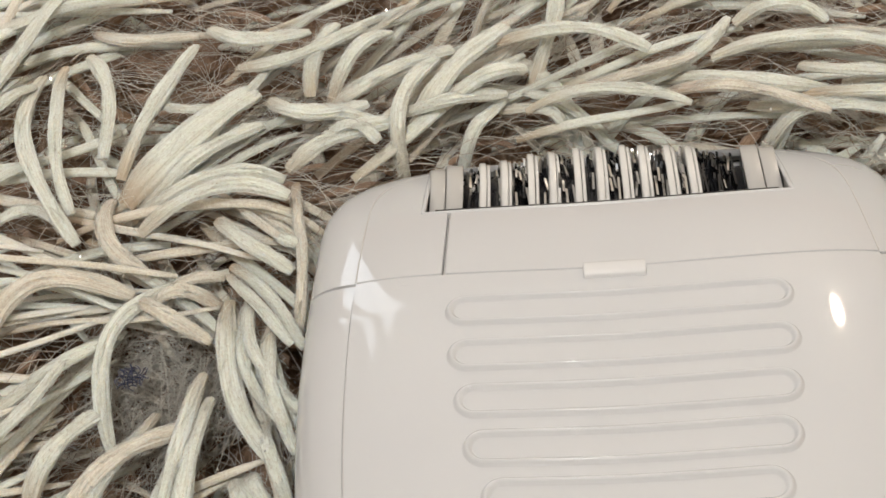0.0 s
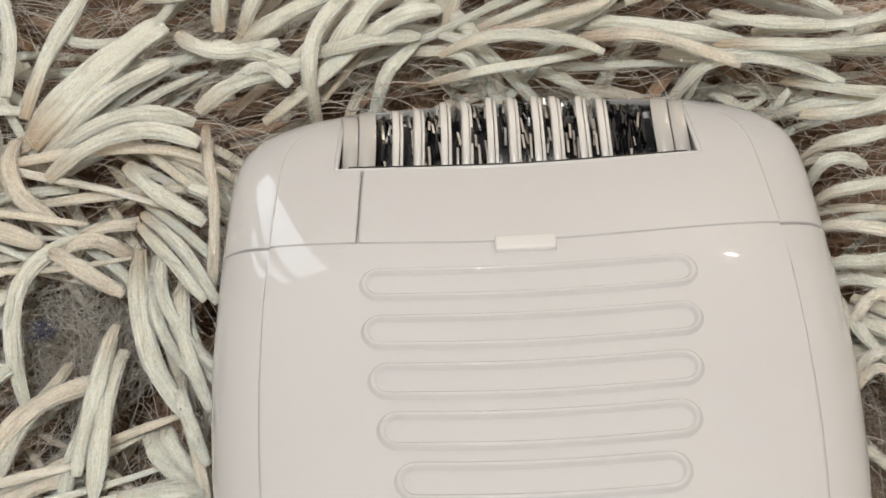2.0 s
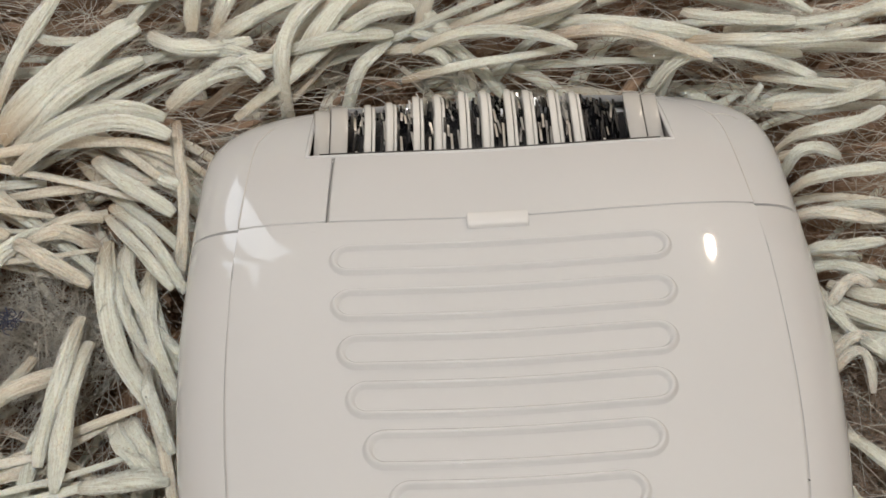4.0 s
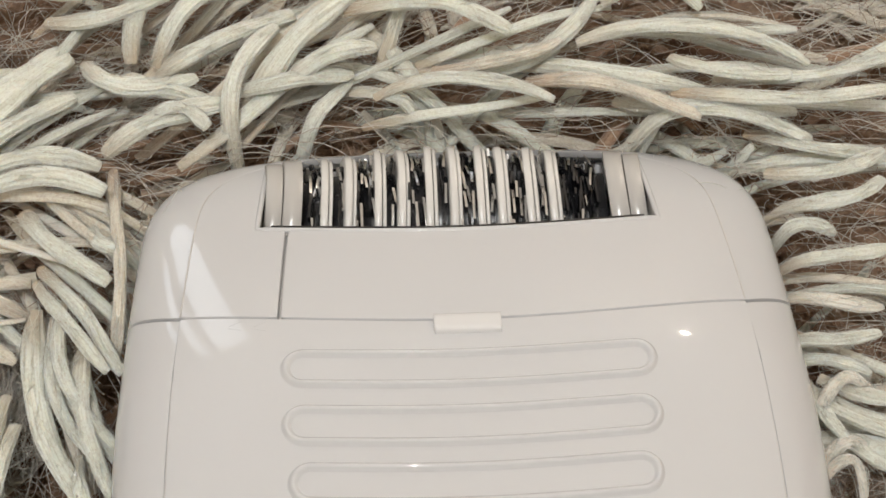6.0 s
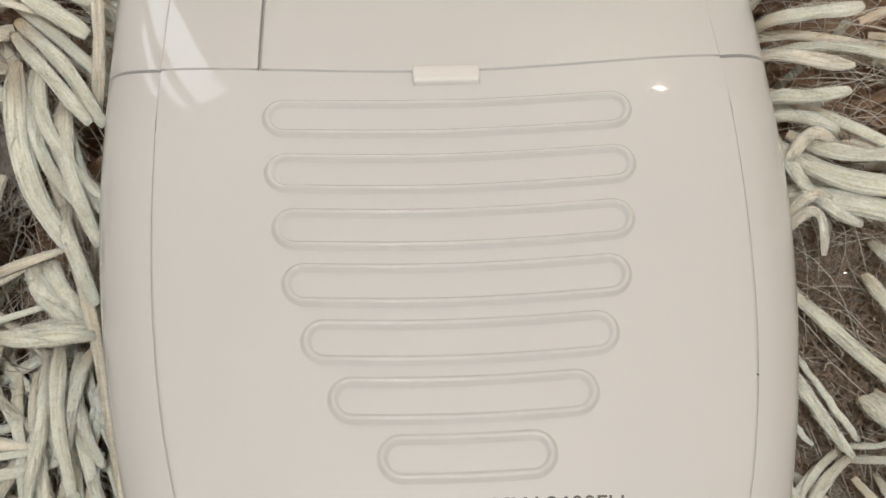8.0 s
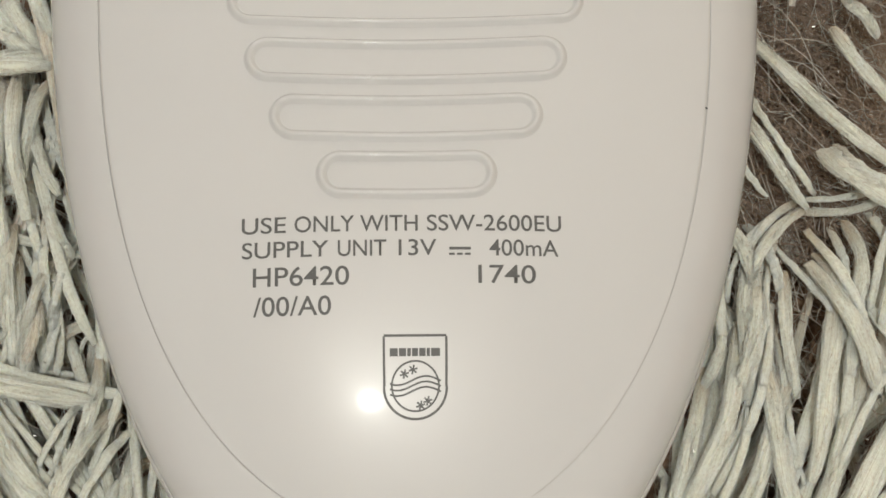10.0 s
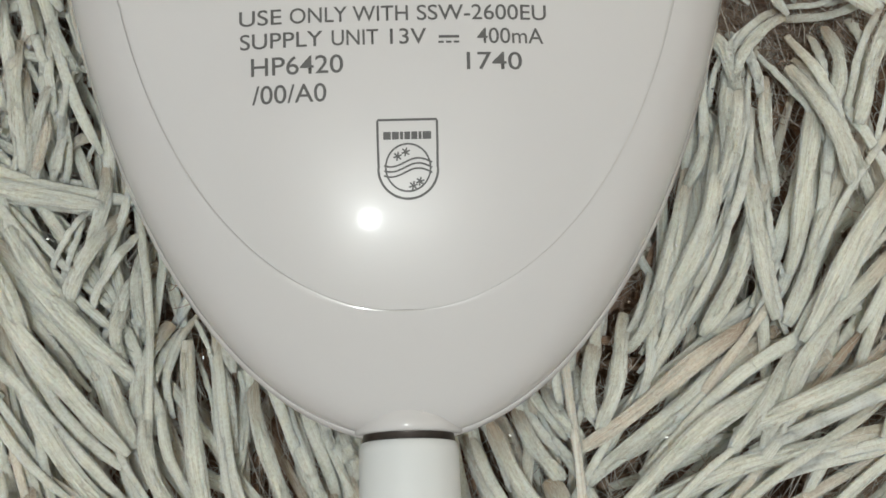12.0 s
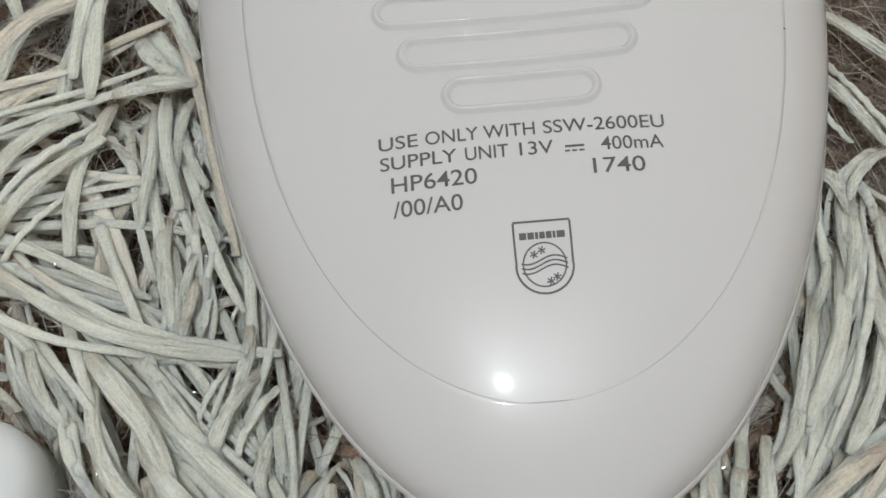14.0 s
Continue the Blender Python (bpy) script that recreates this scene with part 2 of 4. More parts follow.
    # blades: thin steel sectors that stand in the gaps between the discs
    edges = [-15.3] + [v for x in whites for v in (x - 0.6, x + 0.6)] + [14.9]
    for g in range(0, len(edges), 2):
        a, b = edges[g], edges[g + 1]
        if b - a < 0.4:
            continue
        count = max(2, int((b - a) / 0.36))
        for c in range(count):
            x = a + (b - a) * (c + 0.5) / count
            for sector in range(7):
                dark = rng.random() < (0.75 if x > 11.0 else 0.38)
                t0 = 0.5 + sector * 0.40 + rng.uniform(-0.15, 0.15)
                t1 = t0 + rng.uniform(0.18, 0.42)
                r0, r1 = 5.2, barrel(x) - rng.uniform(0.15, 1.1)
                skew = rng.uniform(-0.3, 0.3)
                bm = bmesh.new()
                rows = []
                for q in range(6):
                    t = t0 + (t1 - t0) * q / 5
                    cc, ss = math.cos(t), math.sin(t)
                    xx = x * (1 - 0.10 * max(0.0, ss)) + skew * (q / 5 - 0.5)
                    rows.append([(xx - 0.12, cy + r0 * cc, cz + r0 * ss), (xx - 0.12, cy + r1 * cc, cz + r1 * ss),
                                 (xx + 0.12, cy + (r1 - 0.12) * cc, cz + (r1 - 0.12) * ss), (xx + 0.12, cy + r0 * cc, cz + r0 * ss)])
                vs = grid_faces(bm, rows, close=True)
                bm.faces.new(vs[0])
                bm.faces.new(vs[-1])
                bmesh.ops.recalc_face_normals(bm, faces=bm.faces)
                part("tweezer_blade", bm, DARK if dark else STEEL, root, smooth=False)
    # pale bearing caps at both ends of the drum
    for sgn in (-1, 1):
        for xa, xb, r in ((15.6, 17.5, 7.5), (17.6, 19.3, 7.2)):
            lo, hi = sorted((sgn * xa, sgn * xb))
            part("bearing_cap", wheel(lo, hi, r), CAP, root)
    # added trough behind the drum, its middle black for the slot's inner shade, pale at its ends, and the slot's inner
    # walls
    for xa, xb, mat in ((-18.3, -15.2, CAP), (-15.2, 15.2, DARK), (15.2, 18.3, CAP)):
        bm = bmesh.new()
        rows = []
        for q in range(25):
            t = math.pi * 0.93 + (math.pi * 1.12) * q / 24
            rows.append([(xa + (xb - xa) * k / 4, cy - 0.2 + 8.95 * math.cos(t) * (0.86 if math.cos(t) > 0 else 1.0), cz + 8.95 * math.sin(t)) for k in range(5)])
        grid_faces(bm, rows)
        part("slot_backing", bm, mat, root)
    for sgn in (-1, 1):
        bm = bmesh.new()
        rows = []
        for q in range(19):
            y = 12.8 + 13.0 * q / 18
            x = sgn * 18.12
            rows.append([(x, y, surf(x, y) - 0.35), (x, y, surf(x, y) - 9)])
        grid_faces(bm, rows)
        part("slot_wall", bm, CAP, root)
    edge = [(-18.1, 24.0 - 9.0 * q / 12) for q in range(13)]
    edge += [(-18.1 + 36.2 * q / 60, front + sag(-18.1 + 36.2 * q / 60)) for q in range(61)]
    edge += [(18.1, 15.0 + 9.0 * q / 12) for q in range(13)]
    bm = bmesh.new()
    rows = []
    for q in range(len(edge)):
        (xa, ya), (xb, yb), (xm, ym) = edge[max(0, q - 1)], edge[min(len(edge) - 1, q + 1)], edge[q]
        t = Vector((xb - xa, yb - ya)).normalized()
        rows.append([(xm + t.y * 0.26 * math.cos(a), ym - t.x * 0.26 * math.cos(a), surf(xm, ym) - 0.1 + 0.26 * math.sin(a)) for a in [2 * math.pi * k / 10 for k in range(10)]])
    grid_faces(bm, rows, close=True)
    bmesh.ops.recalc_face_normals(bm, faces=bm.faces)
    part("slot_rim", bm, SHELL, root)
    # black tube that stands in for the shaded gap between the rim and the drum
    bm = bmesh.new()
    rows = []
    for q in range(15, len(edge) - 15):
        (xa, ya), (xb, yb), (xm, ym) = edge[max(0, q - 1)], edge[min(len(edge) - 1, q + 1)], edge[q]
        t = Vector((xb - xa, yb - ya)).normalized()
        xm, ym = xm - t.y * 0.36, ym + t.x * 0.36
        rows.append([(xm + t.y * 0.24 * math.cos(a), ym - t.x * 0.24 * math.cos(a), surf(xm, ym) - 0.14 + 0.24 * math.sin(a)) for a in [2 * math.pi * k / 8 for k in range(8)]])
    grid_faces(bm, rows, close=True)
    bmesh.ops.recalc_face_normals(bm, faces=bm.faces)
    part("slot_gap_shade", bm, DARK, root, "thin black line for the shaded gap of the drum slot")
    # socket collar at the tail
    ax = -13.2

    def turned(profile, mat, name, parent, seg=56, label=""):
        bm = bmesh.new()
        rows = [[(r * math.cos(2 * math.pi * t / seg), y, ax + r * math.sin(2 * math.pi * t / seg)) for t in range(seg)] for y, r in profile]
        grid_faces(bm, rows, close=True)
        bmesh.ops.recalc_face_normals(bm, faces=bm.faces)
        return part(name, bm, mat, parent, label)

    turned([(-62.4, 2.9), (-63.4, 3.6), (-64.6, 4.1), (-65.4, 4.2), (-65.52, 4.05), (-65.52, 3.4)], SHELL, "socket_collar", root)
    bm = bmesh.new()
    rows = []
    for q in range(61):
        t = q / 60
        a = math.pi * (1 + t)
        w = 30.0 * math.cos(a)
        y = TAIL * abs(math.sin(a))
        rows.append([(w * 1.0, y, EQ - 0.25), (w * 1.008, y * 1.006, EQ + 0.0), (w * 1.0, y, EQ + 0.25)])
    grid_faces(bm, rows)
    part("edge_bead", bm, SHELL, root)
    # printed lines and mark
    def printed(body, x, y, cap, across):
        cu = bpy.data.curves.new("print", "FONT")
        cu.body, cu.size, cu.offset = body, 1.0, 0.006
        ob = new("print", cu)
        bpy.context.view_layer.update()
        mesh = bpy.data.meshes.new_from_object(ob.evaluated_get(bpy.context.evaluated_depsgraph_get()))
        bpy.data.objects.remove(ob)
        co = np.empty(len(mesh.vertices) * 3)
        mesh.vertices.foreach_get("co", co)
        co = co.reshape(-1, 3)
        sx, sy = across / (co[:, 0].max() - co[:, 0].min()), cap / 0.70
        x0 = co[:, 0].min()
        bm = bmesh.new()
        bm.from_mesh(mesh)
        bpy.data.meshes.remove(mesh)
        for v in bm.verts:
            px, py = x + (v.co.x - x0) * sx, y + v.co.y * sy
            v.co = Vector((px, py, surf(px, py) + 0.03))
        part("print", bm, INK, root, "grey printed lettering", smooth=False)

    for word, x, across in (("USE", -11.65, 3.15), ("ONLY", -7.9, 4.2), ("WITH", -3.3, 4.05), ("SSW-2600EU", 1.4, 9.5)):
        printed(word, x, -36.65, 1.15, across)
    for word, x, across in (("SUPPLY", -11.6, 6.1), ("UNIT", -4.85, 3.4), ("13V", -0.6, 2.65)):
        printed(word, x, -38.4, 1.15, across)
    printed("400mA", 5.75, -38.42, 1.15, 4.9)
    printed("HP6420", -10.8, -40.4, 1.33, 6.75)
    printed("1740", 4.95, -40.35, 1.28, 4.05)
    printed("/00/A0", -10.75, -42.45, 1.33, 5.45)

    def stroke(path, w, name="print_line"):
        bm = bmesh.new()
        rows = []
        m = len(path)
        for q in range(m):
            a, b = Vector(path[max(0, q - 1)]), Vector(path[min(m - 1, q + 1)])
            t = (b - a).normalized()
            p0, p1 = Vector(path[q]) + Vector((-t.y, t.x)) * w / 2, Vector(path[q]) - Vector((-t.y, t.x)) * w / 2
            rows.append([(p0.x, p0.y, surf(*p0) + 0.03), (p1.x, p1.y, surf(*p1) + 0.03)])
        grid_faces(bm, rows)
        part(name, bm, INK, root)

    stroke([(2.95, -37.92), (3.7, -37.92), (4.45, -37.92)], 0.2)
    for x in (2.92, 3.48, 4.04):
        stroke([(x, -38.32), (x + 0.2, -38.32), (x + 0.4, -38.32)], 0.16)
    # shield mark: outline, word bar, ring, waves and small stars
    cxm, top, hw = 0.5, -43.95, 2.16
    shield = [(cxm - hw, top), (cxm, top), (cxm + hw, top)]
    side = [(cxm + hw, top - 0.05), (cxm + hw, top - 1.7), (cxm + hw - 0.03, -47.3)]
    arc = [(cxm + hw * math.cos(a), -47.45 - 2.1 * math.sin(a)) for a in [math.pi * q / 24 for q in range(25)]]
    stroke(shield, 0.17)
    stroke(side + arc + [(2 * cxm - x, y) for x, y in reversed(side)], 0.17)
    for x0, x1 in ((-1.75, -1.2), (-1.12, -0.62), (-0.54, -0.30), (-0.22, 0.2), (0.28, 0.72), (0.80, 1.02), (1.10, 1.72)):
        stroke([(cxm + x0, -45.08), (cxm + (x0 + x1) / 2, -45.08), (cxm + x1, -45.08)], 0.55, "print_bar")
    stroke([(cxm + 1.62 * math.cos(a), -47.35 + 1.68 * math.sin(a)) for a in [2 * math.pi * q / 40 for q in range(41)]], 0.13)
    for dy in (-0.36, 0.0, 0.36):
        stroke([(cxm - 1.75 + 3.5 * q / 20, -47.35 + dy + 0.30 * math.sin(-2.4 + 5.6 * q / 20)) for q in range(21)], 0.13)
    for sx, sy in ((-0.75, -46.55), (-0.15, -46.25), (0.85, -48.35), (0.35, -48.65)):
        for a in (0, 1.05, 2.1):
            dx, dy = 0.32 * math.cos(a + 0.3), 0.32 * math.sin(a + 0.3)
            stroke([(cxm + sx - dx, sy - dy), (cxm + sx, sy), (cxm + sx + dx, sy + dy)], 0.12)
    # specks of dirt on the shell
    for x, y in ((25.5, -38.0), (22.6, -26.0)):
        stroke([(x - 0.1, y), (x, y), (x + 0.1, y)], 0.16, "speck")
    pitched(root)
    return tagged(root, "white glossy plastic hair epilator lying back up on the shaggy rug", "epilator")


shaver = build_shaver()

def build_plug():
    root = new("power_plug")
    ax = -13.2

    def turned(profile, mat, name, label="", seg=64):
        bm = bmesh.new()
        rows = [[(1.06 * r * math.cos(2 * math.pi * t / seg), y, ax + 1.06 * r * math.sin(2 * math.pi * t / seg)) for t in range(seg)] for y, r in profile]
        grid_faces(bm, rows, close=True)
        bmesh.ops.recalc_face_normals(bm, faces=bm.faces)
        return part(name, bm, mat, root, label)

    turned([(-63.90, 0.10), (-63.90, 3.36), (-66.40, 3.36), (-66.40, 0.10)], RING, "contact_sleeve", "dull metal sleeve between plug and socket")
    turned([(-66.05, 2.52), (-66.05, 3.31), (-66.20, 3.51), (-66.70, 3.59), (-73.40, 3.73), (-73.58, 3.68)], PLUG, "barrel")
    for k in range(3):
        y = -73.6 - 0.95 * k
        turned([(y, 3.4), (y - 0.12, 3.68), (y - 0.45, 3.8), (y - 0.76, 3.68), (y - 0.9, 3.4), (y - 0.95, 3.35)], PLUG, "grip_ring")
    turned([(-76.40, 3.57), (-78.90, 3.46), (-81.40, 2.94), (-84.40, 2.31), (-86.40, 1.89), (-87.00, 0.05)], PLUG, "strain_relief")
    pitched(root)
    return tagged(root, "white plastic barrel plug pushed into the epilator's tail", "plug")


build_plug()


def build_cap():
    root = new("plastic_cap")
    bm = bmesh.new()
    prof = [(0.05, 0.0), (4.5, -0.25), (6.8, -0.9), (8.2, -2.0), (8.9, -3.6), (9.15, -5.5), (9.15, -13.0), (8.8, -13.6), (0.05, -13.6)]
    rows = [[(-50.0 + 0.72 * r * math.cos(2 * math.pi * t / 72), -57.0 + 0.72 * r * math.sin(2 * math.pi * t / 72), -12.5 + 0.72 * z) for t in range(72)] for r, z in prof]
    grid_faces(bm, rows, close=True)
    bmesh.ops.recalc_face_normals(bm, faces=bm.faces)
    part("dome", bm, PLUG, root)
    return tagged(root, "smooth round white plastic cap lying in the rug pile", "cap")


build_cap()

# ---------------------------------------------------------------- rug
def wool(name, light, dark, root_tint, rough=0.95):
    """Matted yarn: streaks along the strand, a tinted root, small stains."""
    m, nt, p = material(name)
    uv = nt.nodes.new("ShaderNodeUVMap")
    mp = nt.nodes.new("ShaderNodeMapping")
    mp.inputs["Scale"].default_value = (21.0, 1.0, 1.0)
    link(nt, uv.outputs[0], mp.inputs["Vector"])
    geo = nt.nodes.new("ShaderNodeNewGeometry")
    obi = nt.nodes.new("ShaderNodeObjectInfo")
    off = nt.nodes.new("ShaderNodeMath")
    off.operation = "ADD"
    link(nt, geo.outputs["Random Per Island"], off.inputs[0])
    link(nt, obi.outputs["Random"], off.inputs[1])
    streak = nt.nodes.new("ShaderNodeTexNoise")
    streak.noise_dimensions = "4D"
    streak.inputs["Scale"].default_value, streak.inputs["Detail"].default_value = 3.0, 4.0
    link(nt, mp.outputs[0], streak.inputs["Vector"])
    sc = nt.nodes.new("ShaderNodeMath")
    sc.operation = "MULTIPLY"
    sc.inputs[1].default_value = 37.0
    link(nt, off.outputs[0], sc.inputs[0])
    link(nt, sc.outputs[0], streak.inputs["W"])
    tc = nt.nodes.new("ShaderNodeTexCoord")
    grain = noise_node(nt, 3200, 3, 0.7, tc.outputs["Object"])
    tweak = nt.nodes.new("ShaderNodeMath")
    tweak.operation = "MULTIPLY_ADD"
    tweak.inputs[1].default_value = 0.7
    link(nt, grain.outputs["Fac"], tweak.inputs[0])
    link(nt, streak.outputs["Fac"], tweak.inputs[2])
    even = nt.nodes.new("ShaderNodeMath")
    even.operation = "SUBTRACT"
    even.inputs[1].default_value = 0.35
    link(nt, tweak.outputs[0], even.inputs[0])
    col = ramp(nt, even.outputs[0], [(0.26, dark), (0.44, tuple(0.5 * (a + b) for a, b in zip(light, dark))), (0.58, light)])
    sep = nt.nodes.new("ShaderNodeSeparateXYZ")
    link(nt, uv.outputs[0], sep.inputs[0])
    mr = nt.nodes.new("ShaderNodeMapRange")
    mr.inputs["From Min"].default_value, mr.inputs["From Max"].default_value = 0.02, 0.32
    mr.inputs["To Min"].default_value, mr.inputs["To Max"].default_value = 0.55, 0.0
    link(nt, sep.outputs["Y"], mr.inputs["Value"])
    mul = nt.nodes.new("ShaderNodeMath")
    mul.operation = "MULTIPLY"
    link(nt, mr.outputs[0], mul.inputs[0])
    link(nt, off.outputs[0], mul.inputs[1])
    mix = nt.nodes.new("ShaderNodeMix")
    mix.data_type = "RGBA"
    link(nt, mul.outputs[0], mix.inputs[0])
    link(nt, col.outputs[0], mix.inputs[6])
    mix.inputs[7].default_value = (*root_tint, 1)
    link(nt, mix.outputs[2], p.inputs["Base Color"])
    p.inputs["Roughness"].default_value = rough
    p.inputs["Sheen Weight"].default_value = 0.35
    p.inputs["Subsurface Weight"].default_value = 0.55
    p.inputs["Subsurface Radius"].default_value = (1.0, 0.85, 0.65)
    p.inputs["Subsurface Scale"].default_value = 0.0009
    p.inputs["Specular IOR Level"].default_value = 0.2
    fib = nt.nodes.new("ShaderNodeTexNoise")
    mp2 = nt.nodes.new("ShaderNodeMapping")
    mp2.inputs["Scale"].default_value = (30.0, 2.2, 1.0)
    link(nt, uv.outputs[0], mp2.inputs["Vector"])
    link(nt, mp2.outputs[0], fib.inputs["Vector"])
    fib.inputs["Scale"].default_value, fib.inputs["Detail"].default_value = 3.0, 3.0
    relief = nt.nodes.new("ShaderNodeMath")
    relief.operation = "MULTIPLY_ADD"
    relief.inputs[1].default_value = 1.6
    link(nt, grain.outputs["Fac"], relief.inputs[0])
    link(nt, fib.outputs["Fac"], relief.inputs[2])
    bump(nt, relief.outputs[0], p, 0.5, 0.0002)
    return m


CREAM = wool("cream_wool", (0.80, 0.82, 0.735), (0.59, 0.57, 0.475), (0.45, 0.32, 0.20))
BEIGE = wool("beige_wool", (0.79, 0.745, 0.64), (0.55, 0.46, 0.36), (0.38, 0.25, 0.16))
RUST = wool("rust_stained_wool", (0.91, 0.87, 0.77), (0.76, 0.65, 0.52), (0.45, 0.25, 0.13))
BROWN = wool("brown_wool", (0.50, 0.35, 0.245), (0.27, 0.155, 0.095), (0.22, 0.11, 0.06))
NAVY = wool("navy_lint", (0.03, 0.035, 0.08), (0.012, 0.013, 0.03), (0.01, 0.01, 0.02))
YARN = {"c": CREAM, "b": BEIGE, "o": RUST, "t": RUST}

RUG_BASE, nt, p = material("rug_backing_wool")
tc = nt.nodes.new("ShaderNodeTexCoord")
n1 = noise_node(nt, 160, 5, 0.65, tc.outputs["Object"])
c1 = ramp(nt, n1.outputs["Fac"], [(0.35, (0.21, 0.115, 0.07)), (0.5, (0.36, 0.22, 0.14)), (0.66, (0.53, 0.37, 0.26))])
link(nt, c1.outputs[0], p.inputs["Base Color"])
p.inputs["Roughness"].default_value = 0.95
n2 = noise_node(nt, 1500, 4, 0.7, tc.outputs["Object"])
bump(nt, n2.outputs["Fac"], p, 1.0, 0.0012)

def ease(q, a, b):
    u = min(1.0, max(0.0, (q - a) / (b - a)))
    return u * u * (3 - 2 * u)


def swell(x, y):
    """Height of the pile's top: high round the head, low at the tail and in the hollow beside the body."""
    return -3.5 + 4.5 * ease(y, -25, 15) - 4.0 * math.exp(-((x + 45) / 11) ** 2 - ((y + 4) / 17) ** 2)


def inside(x, y, grow=0.0):
    """Whether a spot lies under the shaver's outline."""
    return TAIL - grow < y < TOP + grow and abs(x) < width(min(max(y, TAIL + 1e-3), TOP - 1e-3)) + grow


rug = new("rug")
tagged(rug, "cream and brown shaggy wool rug with long matted strands", "rug")
bm = bmesh.new()
N = 150
rows = []
for j in range(N + 1):
    row = []
    for i in range(N + 1):
        x, y = -230 + 460 * i / N, -260 + 460 * j / N
        z = -LIFT + 5.5 + swell(x, y) + 2.2 * noise.noise((i * 0.35, j * 0.35, 0)) + 1.2 * noise.noise((i * 0.9, j * 0.9, 4))
        row.append((x, y, -LIFT + 0.6 if inside(x, y, 1.0) else z))
    rows.append(row)
grid_faces(bm, rows)
part("backing", bm, RUG_BASE, rug)

yarn_rng = random.Random(11)
GUIDE = []                       # course of the laid strands: x, y, angle


def tube(verts, faces, uvs, line, radii, sides, flat=1.0, u0=0.0):
    """Adds a tapered tube along line; u runs round it, v along it."""
    base, m = len(verts), len(line)
    for i in range(m):
        t = (line[min(m - 1, i + 1)] - line[max(0, i - 1)]).normalized()
        side = t.cross(Vector((0, 0, 1)))
        side = side.normalized() if side.length > 1e-4 else Vector((1, 0, 0))
        up = side.cross(t)
        for k in range(sides):
            a = 2 * math.pi * k / sides
            verts.append(line[i] + side * (math.cos(a) * radii[i]) + up * (math.sin(a) * radii[i] * flat))
    for i in range(m - 1):
        for k in range(sides):
            k2 = (k + 1) % sides
            faces.append((base + i * sides + k, base + i * sides + k2, base + (i + 1) * sides + k2, base + (i + 1) * sides + k))
            v0, v1, a, b = i / (m - 1), (i + 1) / (m - 1), u0 + k / sides, u0 + (k + 1) / sides
            uvs.extend((a, v0, b, v0, b, v1, a, v1))
    for i, e in ((0, 0.0), (m - 1, 1.0)):
        faces.append(tuple(base + i * sides + k for k in range(sides)))
        uvs.extend([u0 + 0.5, e] * sides)


def course(x0, y0, x1, y1, bend, z0, zm, z1, n):
    """A strand's middle line: a bow from root to tip that bulges sideways by half of bend."""
    a, b = Vector((x0, y0, z0)), Vector((x1, y1, z1))
    side = Vector((-(y1 - y0), x1 - x0, 0)).normalized()
    mid = (a + b) / 2 + side * bend + Vector((0, 0, 2 * zm - (z0 + z1)))  * 1.0
    mid.z = 2 * zm - (z0 + z1) / 2
    wave, turn = 0.010 * (b - a).length, x0 * 1.7 + y1 * 0.9
    return [a * (1 - t) ** 2 + mid * (2 * t * (1 - t)) + b * t ** 2 + side * (wave * math.sin(turn + 7 * t)) for t in [i / n for i in range(n + 1)]]


def skein(verts, faces, uvs, line, wide, sides, rng):
    """A matted strand: one flattened skin with ridges where its threads lie, thinner at the tip."""
    n, base = len(line) - 1, len(verts)
    p1, p2, p3 = (rng.uniform(0, 6.3) for _ in range(3))
    twist, flat = rng.uniform(-1.9, 1.9), rng.uniform(0.40, 0.56)
    tip, p4 = rng.uniform(0.45, 0.8), rng.uniform(0, 6.3)
    for i, q in enumerate(line):
        t = i / n
        tg = (line[min(n, i + 1)] - line[max(0, i - 1)]).normalized()
        side = tg.cross(Vector((0, 0, 1)))
        side = side.normalized() if side.length > 1e-4 else Vector((1, 0, 0))
        up = side.cross(tg)
        body = (0.90 + 0.10 * math.sin(math.pi * min(1.0, t + 0.1))) * (1 + 0.09 * math.sin(p1 + 7 * t) + 0.06 * math.sin(p2 + 15 * t))
        body *= 1.0 - (1 - tip) * max(0.0, (t - 0.86) / 0.14) ** 2
        body *= 1.0 - 0.25 * max(0.0, (0.15 - t) / 0.15) ** 1.5
        for k in range(sides):
            a = 2 * math.pi * k / sides
            r = wide * 0.5 * body * (1 + 0.03 * math.sin(3 * a + p1 + twist * t) + 0.04 * math.sin(2 * a + p4 + 11 * t))
            if sides > 30:
                # yarns side by side, parted by soft grooves
                r *= 0.78 + 0.22 * abs(math.cos(4 * a + p2 + twist * t + 0.5 * math.sin(p3 + 5 * t))) ** 0.6
                r *= 0.88 + 0.15 * abs(math.cos(7 * a + p3 - 1.6 * twist * t + 0.6 * math.sin(p1 + 7 * t))) ** 0.7
            else:
                r *= 1 + 0.035 * math.sin(7 * a + p2 - 2 * twist * t)
            verts.append(q + side * (math.cos(a) * r) + up * (math.sin(a) * r * flat))
    for i in range(n):
        for k in range(sides):
            k2 = (k + 1) % sides
            faces.append((base + i * sides + k, base + i * sides + k2, base + (i + 1) * sides + k2, base + (i + 1) * sides + k))
            uvs.extend((k / sides, i / n, (k + 1) / sides, i / n, (k + 1) / sides, (i + 1) / n, k / sides, (i + 1) / n))
    for i, e in ((0, 0.0), (n, 1.0)):
        faces.append(tuple(base + i * sides + k for k in range(sides)))
        uvs.extend([0.5, e] * sides)


